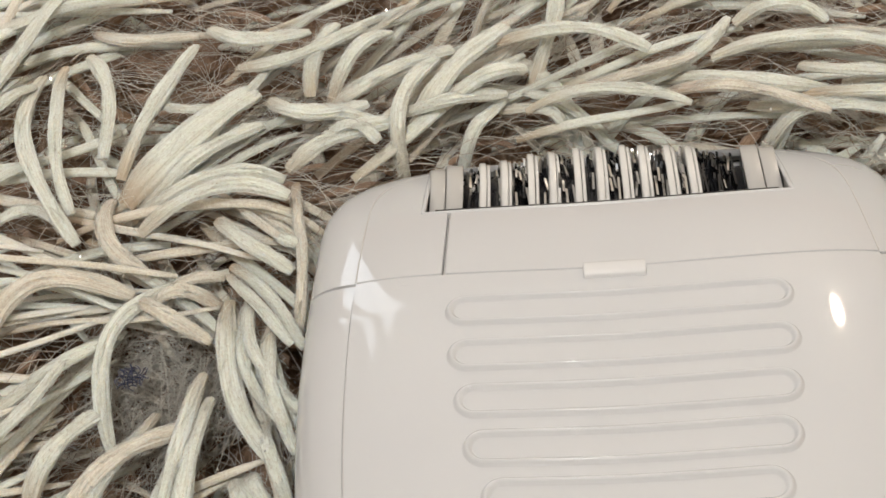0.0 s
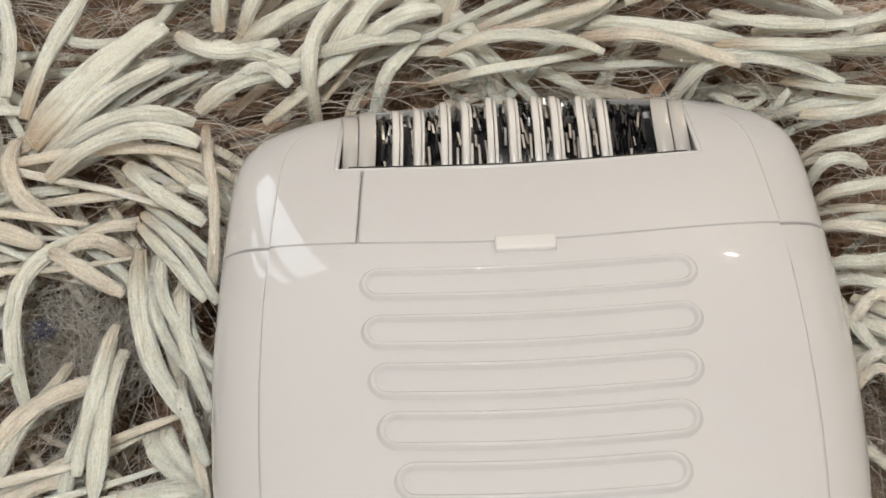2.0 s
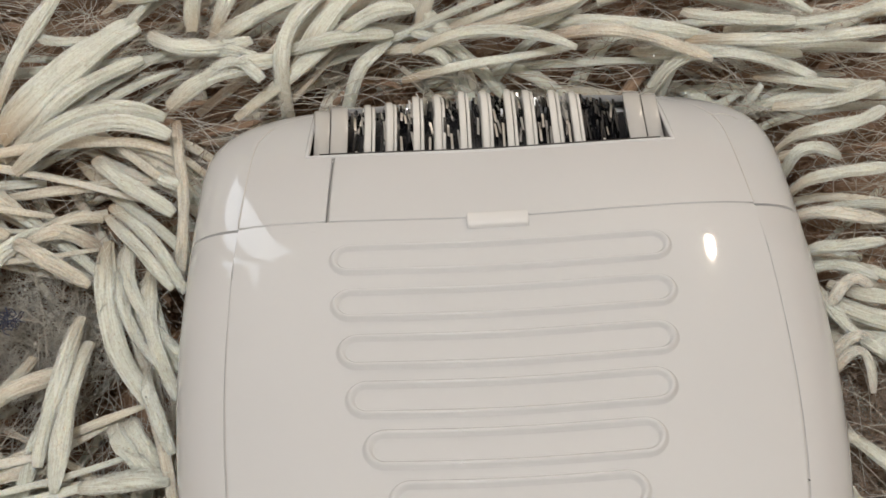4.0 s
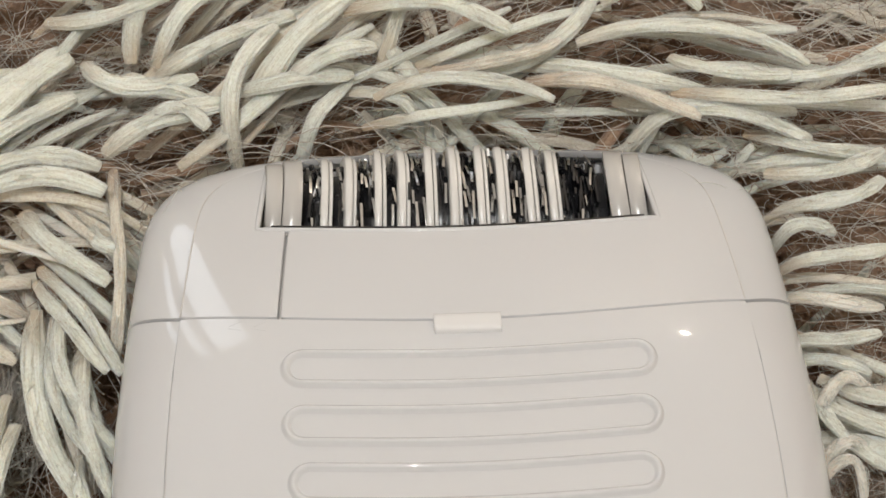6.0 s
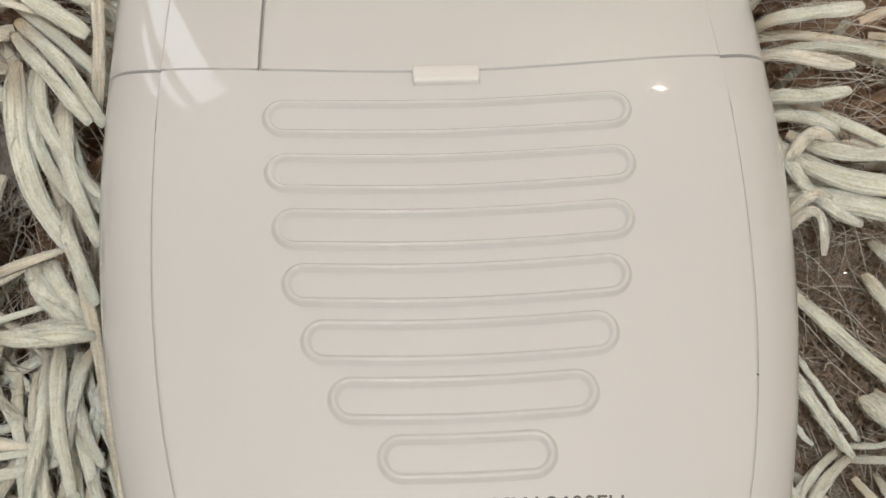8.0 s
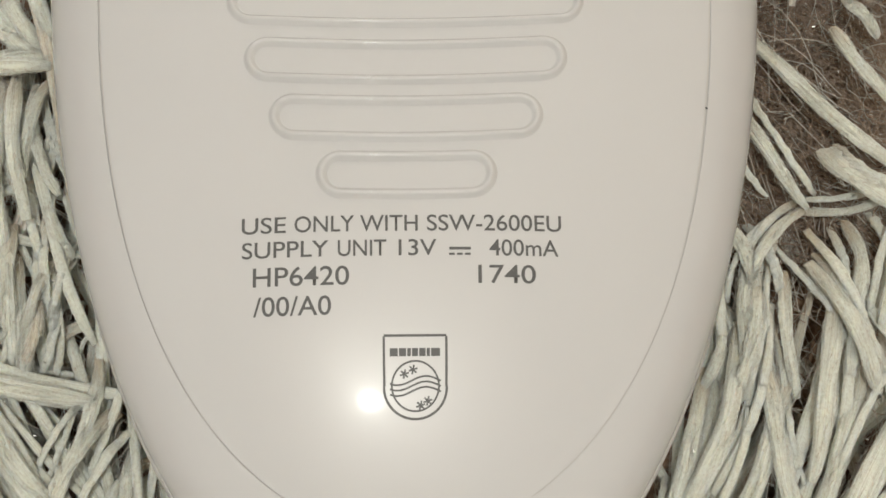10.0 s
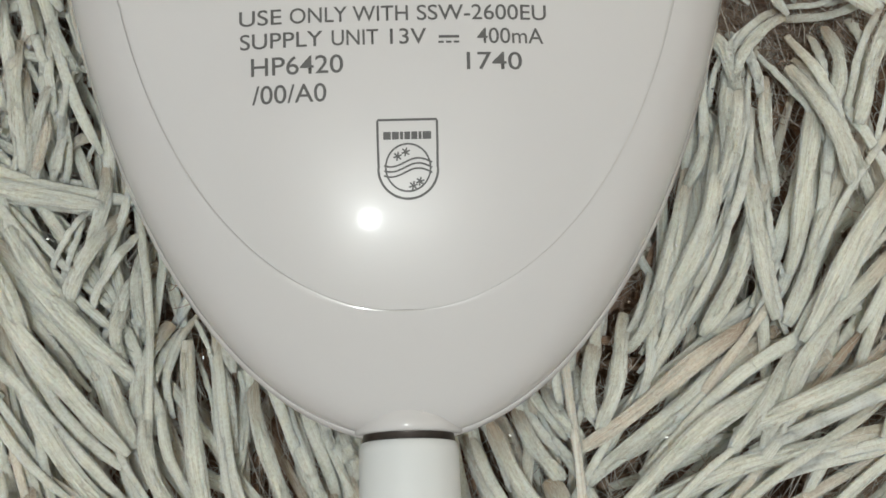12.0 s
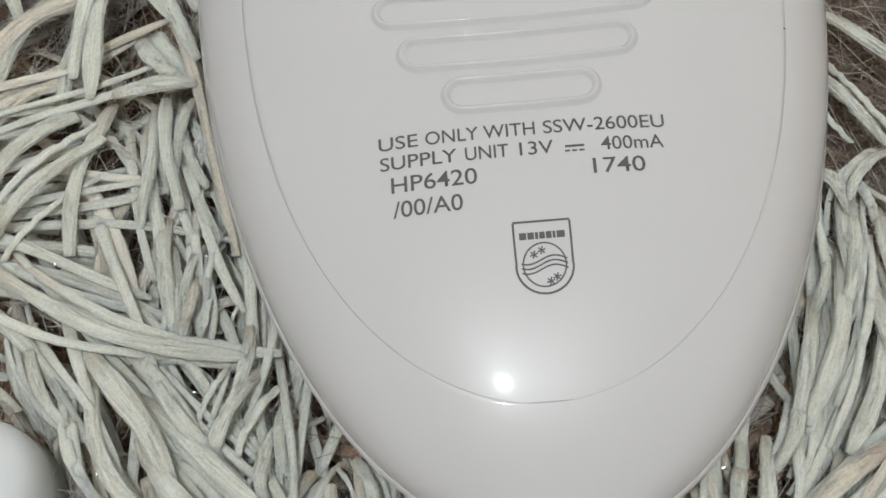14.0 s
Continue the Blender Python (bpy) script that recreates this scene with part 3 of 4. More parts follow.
def yarn_mesh(name, verts, faces, uvs, mat):
    mesh = bpy.data.meshes.new(name)
    mesh.from_pydata([(v.x * MM, v.y * MM, (v.z + LIFT) * MM) for v in verts], [], faces)
    mesh.uv_layers.new(name="along").data.foreach_set("uv", uvs)
    mesh.polygons.foreach_set("use_smooth", [True] * len(mesh.polygons))
    mesh.materials.append(mat)
    return mesh


def hollow(x, y):
    """The bare patch of felted fuzz beside the body, where few strands lie."""
    return ((x - 36) / 8.5) ** 2 + ((y + 21) / 15) ** 2 < 1.0 or ((x + 46) / 7.5) ** 2 + ((y - 0.5) / 6.5) ** 2 < 1.0


def settle(line):
    """Lifts a strand with the pile and presses it down where it runs under the shaver, the plug or the cap."""
    for q in line:
        q.z += swell(q.x, q.y)
        tip = NOSE_DOWN * (q.y + 15)
        if inside(q.x, q.y, 0.7):
            y = min(max(q.y, TAIL + 0.01), TOP - 0.01)
            a = min(1.0, abs(q.x) / max(width(y), 0.1))
            q.z = min(q.z, tip + EQ - 1.1 - 0.95 * (crown(y) - EQ) * (1 - a ** N_LOW) ** (1 / N_LOW))
        elif abs(q.x) < 5.0 and -90 < q.y < -62:
            q.z = min(q.z, -18.5)
        elif (q.x + 50.0) ** 2 + (q.y + 57.0) ** 2 < 8.5 ** 2:
            q.z = min(q.z, -23.5)
    for _ in range(3):
        level = [q.z for q in line]
        for i in range(1, len(line) - 1):
            line[i].z = min(level[i], 0.3 * level[i] + 0.35 * (level[i - 1] + level[i + 1]))
    return line


FLUFF = ([], [], [])
THREADS = ([], [], [])


def fluff(line, wide, rng, count=70):
    """Short fibres that lie on a strand's skin and stand off its edges, which makes it look felted."""
    n = len(line) - 1
    for _ in range(count):
        a0 = rng.uniform(0, n - 2.5)
        o, drift, span = rng.uniform(-0.64, 0.64), rng.gauss(0, 0.3), rng.uniform(1.0, 3.2)
        lift, ph = rng.uniform(-0.01, 0.14), rng.uniform(0, 6.3)
        pts = []
        for i in range(5):
            u = min(n - 0.001, a0 + span * i / 4)
            k = int(u)
            q = line[k].lerp(line[k + 1], u - k)
            tg = (line[k + 1] - line[k]).normalized()
            side = tg.cross(Vector((0, 0, 1)))
            side = side.normalized() if side.length > 1e-4 else Vector((1, 0, 0))
            e = o + drift * i / 4 + 0.05 * math.sin(ph + 1.7 * i)
            pts.append(q + side * (e * wide) + side.cross(tg) * (0.23 * wide * math.sqrt(max(0.0, 1 - 4 * e * e)) + lift))
        tube(*FLUFF, pts, [rng.uniform(0.014, 0.027)] * 5, 3)


def lock(x0, y0, x1, y1, bend, wide, tone):
    """One strand that lies on top of the pile, as a part of the rug."""
    GUIDE.append(((x0 + x1) / 2, (y0 + y1) / 2, math.atan2(y1 - y0, x1 - x0)))
    zr = yarn_rng.uniform(-1.6, 0.9)
    line = settle(course(x0, y0, x1, y1, bend, -15.6 + zr, -13.0 + zr, -14.2 + zr, 20))
    verts, faces, uvs = [], [], []
    wide *= 0.86 if y0 < -30 else 1.0
    skein(verts, faces, uvs, line, wide, 46, yarn_rng)
    fluff(line, wide, yarn_rng, 84)
    if y0 < -18:
        # thinner threads that run beside it
        across = Vector((y0 - y1, x1 - x0, 0)).normalized()
        for k in range(2):
            off = across * (yarn_rng.choice((-1, 1)) * wide * yarn_rng.uniform(0.7, 2.0)) + Vector((x1 - x0, y1 - y0, 0)) * yarn_rng.uniform(-0.25, 0.15)
            beside = [q + off - Vector((0, 0, yarn_rng.uniform(0.7, 1.2))) for q in line]
            skein(*THREADS, beside, wide * yarn_rng.uniform(0.4, 0.75), 12, yarn_rng)
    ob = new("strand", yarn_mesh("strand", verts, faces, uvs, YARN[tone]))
    ob.parent = rug


# strands that stand out, by root, tip, sideways bend, width and tone
lock(-53.4, 25.7, -46.6, 45.2, -0.1, 2.0, "c")
lock(-52.5, 22.5, -38.9, 37.3, 0.1, 4.3, "c")
lock(-50.8, 21.6, -37.7, 32.2, 0.3, 2.3, "c")
lock(-65.5, 42.1, -55.7, 15.1, -6.1, 1.9, "c")
lock(-62.7, 43.7, -57.0, 19.3, -2.5, 1.6, "c")
lock(-60.3, 45.8, -55.0, 27.5, 3.4, 1.8, "c")
lock(-51.6, 20.1, -34.4, 23.9, 4.3, 2.1, "c")
lock(-49.6, 17.1, -33.1, 19.5, 4.7, 2.1, "c")
lock(-54.3, 23.4, -47.9, 12.0, -4.4, 2.0, "b")
lock(-41.5, 19.0, -32.3, 10.4, -1.4, 1.8, "c")
lock(-35.0, 19.3, -27.6, 14.4, -5.9, 1.5, "c")
lock(-33.4, 24.2, -31.4, 4.0, 1.4, 1.3, "b")
lock(-39.3, 11.5, -31.6, 1.8, -0.8, 1.3, "c")
lock(-39.6, 9.4, -33.7, -9.0, -3.3, 2.3, "c")
lock(-37.9, 8.8, -33.2, -5.1, -2.9, 1.3, "c")
lock(-35.5, 5.3, -32.9, -3.5, -1.6, 1.0, "c")
lock(-40.0, 12.8, -50.5, -6.7, -12.4, 1.9, "c")
lock(-65.3, 0.6, -49.6, 9.8, 10.9, 2.5, "b")
lock(-49.7, 9.5, -40.7, 3.7, -0.2, 1.7, "b")
lock(-64.1, -4.0, -50.6, 5.8, -1.1, 1.7, "c")
lock(-40.0, 8.5, -48.7, 7.4, -3.3, 1.7, "b")
lock(-57.8, -12.0, -51.5, -2.4, 1.2, 2.1, "c")
lock(-55.1, -16.1, -42.7, -3.8, 4.2, 2.3, "b")
lock(-63.2, -8.1, -55.4, 1.6, -2.8, 1.5, "c")
lock(-40.8, -1.2, -42.1, -17.3, -0.7, 1.9, "c")
lock(-36.4, -9.1, -32.2, -15.2, -0.6, 1.6, "c")
lock(-73.5, 37.6, -64.3, 58.4, -3.1, 2.2, "c")
lock(-45.6, 48.6, -32.8, 45.1, -6.5, 2.2, "c")
lock(-41.7, 42.0, -26.4, 46.2, -5.8, 2.0, "c")
lock(-32.5, 36.6, -29.7, 47.1, 1.0, 1.9, "c")
lock(-29.8, 35.4, -23.0, 44.9, 2.3, 1.9, "c")
lock(-31.1, 35.3, -16.0, 42.1, -1.9, 2.2, "c")
lock(-37.2, 37.1, -25.5, 34.0, -7.1, 2.2, "c")
lock(-34.2, 25.5, -21.9, 30.1, 0.4, 2.4, "c")
lock(-21.7, 25.1, -17.6, 39.5, 2.9, 1.9, "c")
lock(-20.6, 30.0, -9.7, 44.2, -0.0, 2.7, "c")
lock(-25.2, 19.8, -9.8, 33.2, -2.2, 1.8, "c")
lock(-30.0, 19.5, -16.8, 26.3, -3.6, 2.0, "o")
lock(-21.6, 22.5, -5.1, 27.6, -1.5, 2.1, "c")
lock(-16.9, 32.2, -7.3, 36.0, -0.2, 2.2, "c")
lock(-7.5, 30.4, 10.3, 28.5, 2.9, 1.6, "c")
lock(-10.6, 32.4, 2.1, 22.6, 3.7, 1.5, "c")
lock(-2.0, 29.4, 5.7, 20.5, 0.6, 1.3, "c")
lock(-6.7, 35.3, -3.4, 55.4, -2.4, 1.8, "c")
lock(-3.0, 34.2, 16.0, 43.0, -9.3, 1.9, "c")
lock(-10.4, 41.5, 6.6, 37.4, 1.8, 2.0, "c")
lock(6.4, 35.0, 25.7, 30.2, -1.1, 2.2, "c")
lock(6.3, 27.2, 22.5, 28.5, -5.1, 1.7, "c")
lock(9.5, 24.0, 25.6, 21.3, -6.3, 1.7, "c")
lock(13.4, 36.8, 36.5, 32.2, 5.0, 1.8, "c")
lock(16.6, 42.0, 26.5, 39.7, 3.3, 1.9, "c")
lock(16.8, 30.3, 34.6, 27.5, -2.9, 2.0, "c")
lock(22.9, 34.7, 34.4, 31.2, -4.8, 1.8, "c")
lock(-75.3, 51.7, -55.1, 55.1, -1.2, 2.0, "c")
lock(-61.3, 51.5, -47.2, 47.8, -5.4, 1.8, "b")
lock(-71.5, 34.5, -65.3, 39.2, -1.6, 1.8, "c")
lock(-69.7, 26.0, -62.3, 28.2, -2.2, 1.6, "c")
lock(-67.8, 19.4, -58.5, 19.0, 2.5, 1.6, "c")
lock(29.6, 26.0, 42.5, 22.1, -3.0, 1.6, "c")
lock(30.3, 20.1, 41.7, 21.5, -4.0, 1.6, "c")
lock(30.3, 16.8, 41.3, 18.8, -3.9, 1.6, "c")
lock(29.1, 12.8, 35.8, 13.4, 1.3, 1.5, "c")
lock(29.9, 10.9, 40.1, 11.3, -2.7, 1.5, "c")
lock(29.5, 8.1, 39.1, 5.8, -2.1, 1.5, "o")
lock(29.4, 3.8, 38.0, 2.9, -2.9, 1.4, "c")
lock(29.6, 1.2, 36.8, -0.6, 0.0, 1.3, "c")
lock(30.9, -0.5, 37.9, -9.6, -4.2, 1.3, "c")
lock(37.3, -3.2, 31.3, -4.4, -4.5, 1.2, "o")
lock(30.9, -9.8, 35.6, -7.9, 3.2, 1.2, "o")
lock(-39.4, 13.6, -30.6, 2.1, 0.4, 1.4, "c")
lock(-37.0, 9.7, -30.7, -5.1, -3.6, 1.3, "c")
lock(-34.6, 4.2, -30.7, -5.9, -1.2, 1.1, "c")
lock(-41.6, 1.5, -44.1, -14.4, -0.5, 1.8, "c")
lock(-47.7, 7.6, -40.1, 11.8, 2.3, 1.7, "b")
lock(11.3, 25.6, 29.8, 24.0, -5.9, 1.7, "c")
lock(16.3, 26.4, 35.3, 23.7, 3.5, 1.7, "c")
lock(7.9, 32.1, 24.6, 26.2, 0.5, 1.7, "b")
lock(22.3, 29.6, 44.6, 28.5, -3.8, 1.7, "c")
lock(27.1, 32.2, 45.1, 33.4, -4.0, 1.5, "c")
lock(-34.0, 34.9, -23.9, 30.7, -1.0, 2.0, "c")
lock(-30.7, 27.9, -23.7, 26.7, 2.2, 1.5, "c")
lock(-50.2, 39.2, -42.5, 35.1, -6.4, 1.4, "c")
lock(-23.1, 32.4, -9.6, 33.4, -2.1, 1.9, "c")
lock(-1.6, 33.8, 11.6, 36.2, -4.6, 1.5, "b")
lock(-34.8, 5.3, -31.1, -9.2, -1.3, 1.6, "c")
lock(-39.8, -16.3, -31.0, -16.3, -0.3, 1.5, "c")
lock(-34.7, -17.3, -32.6, -31.1, -0.1, 1.3, "c")
lock(-31.6, -18.1, -33.0, -27.2, -0.4, 1.1, "c")
lock(-35.7, -17.8, -36.3, -32.3, 1.0, 1.2, "c")
lock(-36.6, -19.6, -33.1, -37.7, -1.2, 1.4, "c")
lock(-31.1, -27.2, -28.6, -34.3, -1.2, 1.2, "c")
lock(-33.5, -20.0, -29.9, -28.8, -0.5, 1.0, "c")
lock(-26.6, -39.5, -30.2, -44.7, -2.5, 1.2, "o")
lock(-33.9, -33.9, -32.2, -45.1, 1.8, 1.6, "c")
lock(30.6, -1.3, 48.8, -6.1, -5.6, 2.0, "c")
lock(32.2, -0.7, 45.8, -2.5, -4.3, 1.5, "c")
lock(29.8, -5.9, 46.3, -11.9, 1.5, 2.0, "c")
lock(30.0, -11.0, 34.0, -12.5, 6.2, 1.0, "o")
lock(29.9, -14.0, 43.7, -27.8, -1.5, 1.4, "c")
lock(29.9, -20.6, 34.9, -30.3, -2.0, 1.2, "c")
lock(34.8, -30.3, 29.1, -38.4, -3.1, 1.2, "c")
lock(39.6, -10.6, 42.2, -14.7, -1.5, 1.3, "c")
lock(37.9, -14.1, 42.5, -21.2, -1.9, 1.3, "c")
lock(36.3, -25.2, 42.0, -30.5, -2.1, 1.6, "c")
lock(34.7, -35.1, 39.4, -46.6, 0.3, 1.7, "c")
lock(29.4, -35.5, 26.4, -47.4, 2.1, 1.4, "c")
lock(34.8, -30.3, 41.7, -29.3, -1.7, 0.9, "c")
lock(32.7, -35.6, 32.7, -46.8, -1.2, 1.4, "c")
lock(26.8, -39.2, 24.8, -46.0, 0.9, 1.2, "c")
lock(-37.9, -45.3, -25.4, -46.9, 0.7, 1.7, "c")
lock(-24.3, -47.4, -28.8, -54.7, -0.9, 1.7, "c")
lock(-36.5, -45.3, -28.2, -56.2, -0.1, 1.7, "c")
lock(-37.3, -48.2, -23.0, -62.0, 0.6, 1.9, "c")
lock(-35.9, -52.7, -23.5, -67.7, -1.5, 2.0, "c")
lock(-35.3, -56.2, -23.1, -74.1, -3.1, 1.9, "c")
lock(-28.3, -56.2, -23.2, -67.2, 0.4, 1.9, "c")
lock(-21.9, -51.4, -24.0, -59.2, -3.4, 1.4, "c")
lock(-23.8, -54.3, -24.2, -60.1, -1.6, 1.3, "c")
lock(-20.7, -56.7, -22.8, -65.8, -2.2, 1.6, "c")
lock(-22.6, -63.0, -19.1, -74.3, -1.8, 1.7, "c")
lock(-18.8, -58.3, -15.3, -77.1, -1.9, 1.7, "c")
lock(-16.9, -58.9, -14.9, -67.9, 1.0, 1.2, "c")
lock(-13.5, -61.8, -9.2, -75.6, -1.0, 1.6, "c")
lock(-11.2, -63.3, -6.9, -75.2, 0.7, 1.9, "c")
lock(-6.0, -65.8, -4.4, -70.5, 0.3, 1.2, "c")
lock(-34.0, -31.2, -32.6, -43.4, -0.4, 1.7, "c")
lock(-32.0, -37.3, -32.3, -43.9, 2.7, 1.4, "b")
lock(25.3, -43.2, 19.2, -59.3, 1.8, 1.7, "c")
lock(28.5, -40.3, 22.3, -56.5, 1.4, 1.9, "c")
lock(30.4, -32.7, 28.6, -47.3, -2.2, 1.6, "c")
lock(30.3, -42.4, 31.9, -57.7, -1.5, 1.6, "c")
lock(34.8, -35.4, 41.2, -47.6, 0.3, 1.5, "c")
lock(32.8, -42.4, 25.5, -59.0, 1.3, 1.9, "c")
lock(36.6, -37.4, 33.1, -53.8, 0.2, 1.9, "c")
lock(38.5, -31.2, 37.9, -40.0, 1.0, 1.5, "c")
lock(38.8, -42.6, 32.8, -58.2, 0.9, 2.0, "c")
lock(43.5, -45.0, 33.7, -59.7, -0.8, 2.0, "c")
lock(43.9, -51.0, 29.8, -68.6, -2.7, 1.7, "c")
lock(32.8, -58.7, 15.3, -71.5, -1.5, 2.0, "c")
lock(30.4, -57.7, 14.0, -68.7, -0.3, 1.8, "b")
lock(36.5, -60.7, 16.2, -74.9, -2.8, 2.0, "c")
lock(43.4, -60.4, 27.4, -67.2, 0.9, 1.9, "c")
lock(43.2, -67.2, 18.3, -74.4, -2.3, 1.9, "c")
lock(5.0, -67.0, 7.7, -74.3, -0.3, 1.5, "c")
lock(6.9, -66.1, 12.1, -74.7, -1.2, 1.6, "c")
lock(9.3, -64.8, 13.0, -71.0, -1.1, 1.6, "c")
lock(11.8, -63.0, 15.0, -68.2, -0.7, 1.4, "c")
lock(16.3, -59.2, 15.6, -65.9, -1.5, 1.6, "c")
lock(18.8, -56.9, 16.0, -66.9, 0.6, 1.6, "c")
lock(14.3, -61.1, 14.3, -65.9, 0.9, 1.4, "c")
lock(27.5, -31.6, 29.7, -37.8, 0.4, 1.6, "c")
lock(44.6, -30.0, 40.1, -40.7, -1.4, 1.4, "c")
lock(22.4, -53.5, 18.7, -60.2, 0.9, 1.4, "c")
lock(34.7, -59.6, 27.3, -69.0, -0.8, 1.8, "c")
lock(-43.0, -1.8, -45.8, -17.5, -0.6, 1.7, "c")
lock(-41.2, -16.1, -31.1, -17.3, -1.5, 1.6, "c")
lock(-40.6, -16.7, -43.4, -34.5, -0.9, 1.6, "c")
lock(-35.8, -17.7, -33.3, -28.9, -1.1, 1.5, "c")
lock(-33.1, -18.2, -31.7, -26.6, -0.1, 1.1, "c")
lock(-51.8, -33.3, -40.4, -22.1, 0.8, 1.8, "c")
lock(-52.5, -29.2, -43.5, -19.0, 2.7, 1.6, "c")
lock(-52.5, -34.0, -25.9, -46.8, -4.5, 1.8, "c")
lock(-52.7, -32.4, -33.9, -42.9, -5.0, 1.4, "c")
lock(-46.7, -40.3, -40.2, -52.7, -4.1, 1.3, "c")
lock(-41.8, -43.6, -32.5, -57.8, 1.9, 2.4, "c")
lock(-35.9, -47.3, -24.3, -62.5, 0.7, 2.3, "c")
lock(-26.3, -42.2, -29.2, -54.6, 2.8, 1.4, "c")
lock(-30.5, -34.5, -31.9, -44.5, -0.3, 1.2, "c")
lock(-38.2, -8.8, -32.4, -16.5, -1.3, 2.1, "c")
lock(-42.9, -49.9, -37.9, -62.7, -3.2, 1.3, "c")
lock(-40.6, -45.9, -32.8, -62.1, -4.0, 1.9, "c")
lock(-22.7, -49.5, -22.8, -57.0, -1.2, 1.3, "c")
lock(-16.9, -56.0, -14.9, -61.1, 0.8, 1.3, "c")
lock(-34.6, -4.4, -31.0, -14.3, -1.0, 1.4, "c")
lock(-47.0, -1.5, -52.7, -15.2, 0.2, 1.6, "c")
lock(11.9, -71.0, 12.0, -79.0, 1.9, 2.1, "c")
lock(16.4, -77.6, 32.3, -73.8, -0.6, 1.7, "c")
lock(15.3, -79.1, 35.8, -77.4, 0.4, 1.8, "c")
lock(-15.8, -72.9, -9.1, -78.2, 0.4, 1.7, "t")
lock(-32.5, -70.4, -32.0, -77.3, 1.7, 1.7, "b")
lock(-26.8, -75.5, -22.0, -77.7, 3.0, 1.6, "c")
lock(-54.0, -20.7, -44.1, -13.6, 2.5, 1.6, "b")


# loose pile between and beneath them, following their run
def run_at(x, y):
    c = s = 0.0
    for gx, gy, ga in GUIDE:
        w = 1.0 / (30.0 + (x - gx) ** 2 + (y - gy) ** 2) ** 2
        c, s = c + w * math.cos(ga), s + w * math.sin(ga)
    return math.atan2(s, c)


def pile(name, count, tones, wide, length, z_root, z_mid, z_tip, seed, spread, singles=0):
    rng = random.Random(seed)
    store = {id(m): ([], [], [], m) for m, _ in tones}
    for _ in range(count):
        x, y = rng.uniform(-112, 72), rng.uniform(-100, 100)
        if inside(x, y, -6) or (hollow(x, y) and name == "loose_pile"):
            continue
        m = rng.choices([t for t, _ in tones], [w for _, w in tones])[0]
        a = run_at(x, y) + rng.gauss(0, spread)
        L = rng.uniform(*length)
        dz = rng.uniform(-1.5, 1.5)
        line = settle(course(x - math.cos(a) * L / 2, y - math.sin(a) * L / 2, x + math.cos(a) * L / 2, y + math.sin(a) * L / 2,
                             rng.gauss(0, 0.10) * L, z_root + dz, z_mid + dz, z_tip + dz, 10))
        if name == "loose_pile" and any(hollow(q.x, q.y) for q in line[::3]):
            continue
        if singles and -62 < x < 48 and -78 < y < 62:
            singles -= 1
            verts, faces, uvs = [], [], []
            w = rng.uniform(*wide)
            skein(verts, faces, uvs, line, w, 40, rng)
            fluff(line, w, rng, 40)
            new("strand", yarn_mesh("strand", verts, faces, uvs, m)).parent = rug
            continue
        verts, faces, uvs, _ = store[id(m)]
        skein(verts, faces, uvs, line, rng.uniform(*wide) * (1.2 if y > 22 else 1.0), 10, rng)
    for verts, faces, uvs, m in store.values():
        ob = new(name, yarn_mesh(name, verts, faces, uvs, m))
        ob.parent = rug
        tagged(ob, kind="stuff")


def fine_pile(count, seed):
    """Thin long strands that lie close together round the tail."""
    rng = random.Random(seed)
    store = {id(m): ([], [], [], m) for m in (CREAM, BEIGE, RUST)}
    for _ in range(count):
        x, y = rng.uniform(-85, 62), rng.uniform(-88, 20)
        if y > -14 and x > -33:
            continue
        if inside(x, y, -4) or hollow(x, y) or rng.random() < 0.45 + 0.5 * noise.noise((x * 0.06, y * 0.06, 9.0)) - (0.2 if x < 29 or y < -46 else -0.3):
            continue
        m = rng.choices((CREAM, BEIGE, RUST), (0.76, 0.19, 0.05) if y < -18 else (0.2, 0.5, 0.3))[0]
        a, L, dz = run_at(x, y) + rng.gauss(0, 0.16), rng.uniform(20, 36), rng.uniform(-2.2, 1.6)
        c, s = math.cos(a) * L / 2, math.sin(a) * L / 2
        line = settle(course(x - c, y - s, x + c, y + s, rng.gauss(0, 0.08) * L, -18.0 + dz, -15.4 + dz, -16.2 + dz, 14))
        if any(hollow(q.x, q.y) for q in line[::3]):
            continue
        wide = rng.uniform(0.7, 1.25)
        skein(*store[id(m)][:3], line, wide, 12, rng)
        if rng.random() < 0.6:
            fluff(line, wide, rng, 26)
    for verts, faces, uvs, m in store.values():
        ob = new("fine_pile", yarn_mesh("fine_pile", verts, faces, uvs, m))
        ob.parent = rug
        tagged(ob, kind="stuff")


fine_pile(700, 23)
pile("under_pile", 1000, ((BROWN, 0.40), (BEIGE, 0.44), (CREAM, 0.16)), (0.8, 1.5), (9, 18), -24.0, -20.5, -21.5, 21, 0.55)
pile("loose_pile", 690, ((CREAM, 0.74), (BEIGE, 0.17), (RUST, 0.09)), (0.9, 1.6), (18, 34), -18.8, -16.2, -17.2, 22, 0.30, 130)


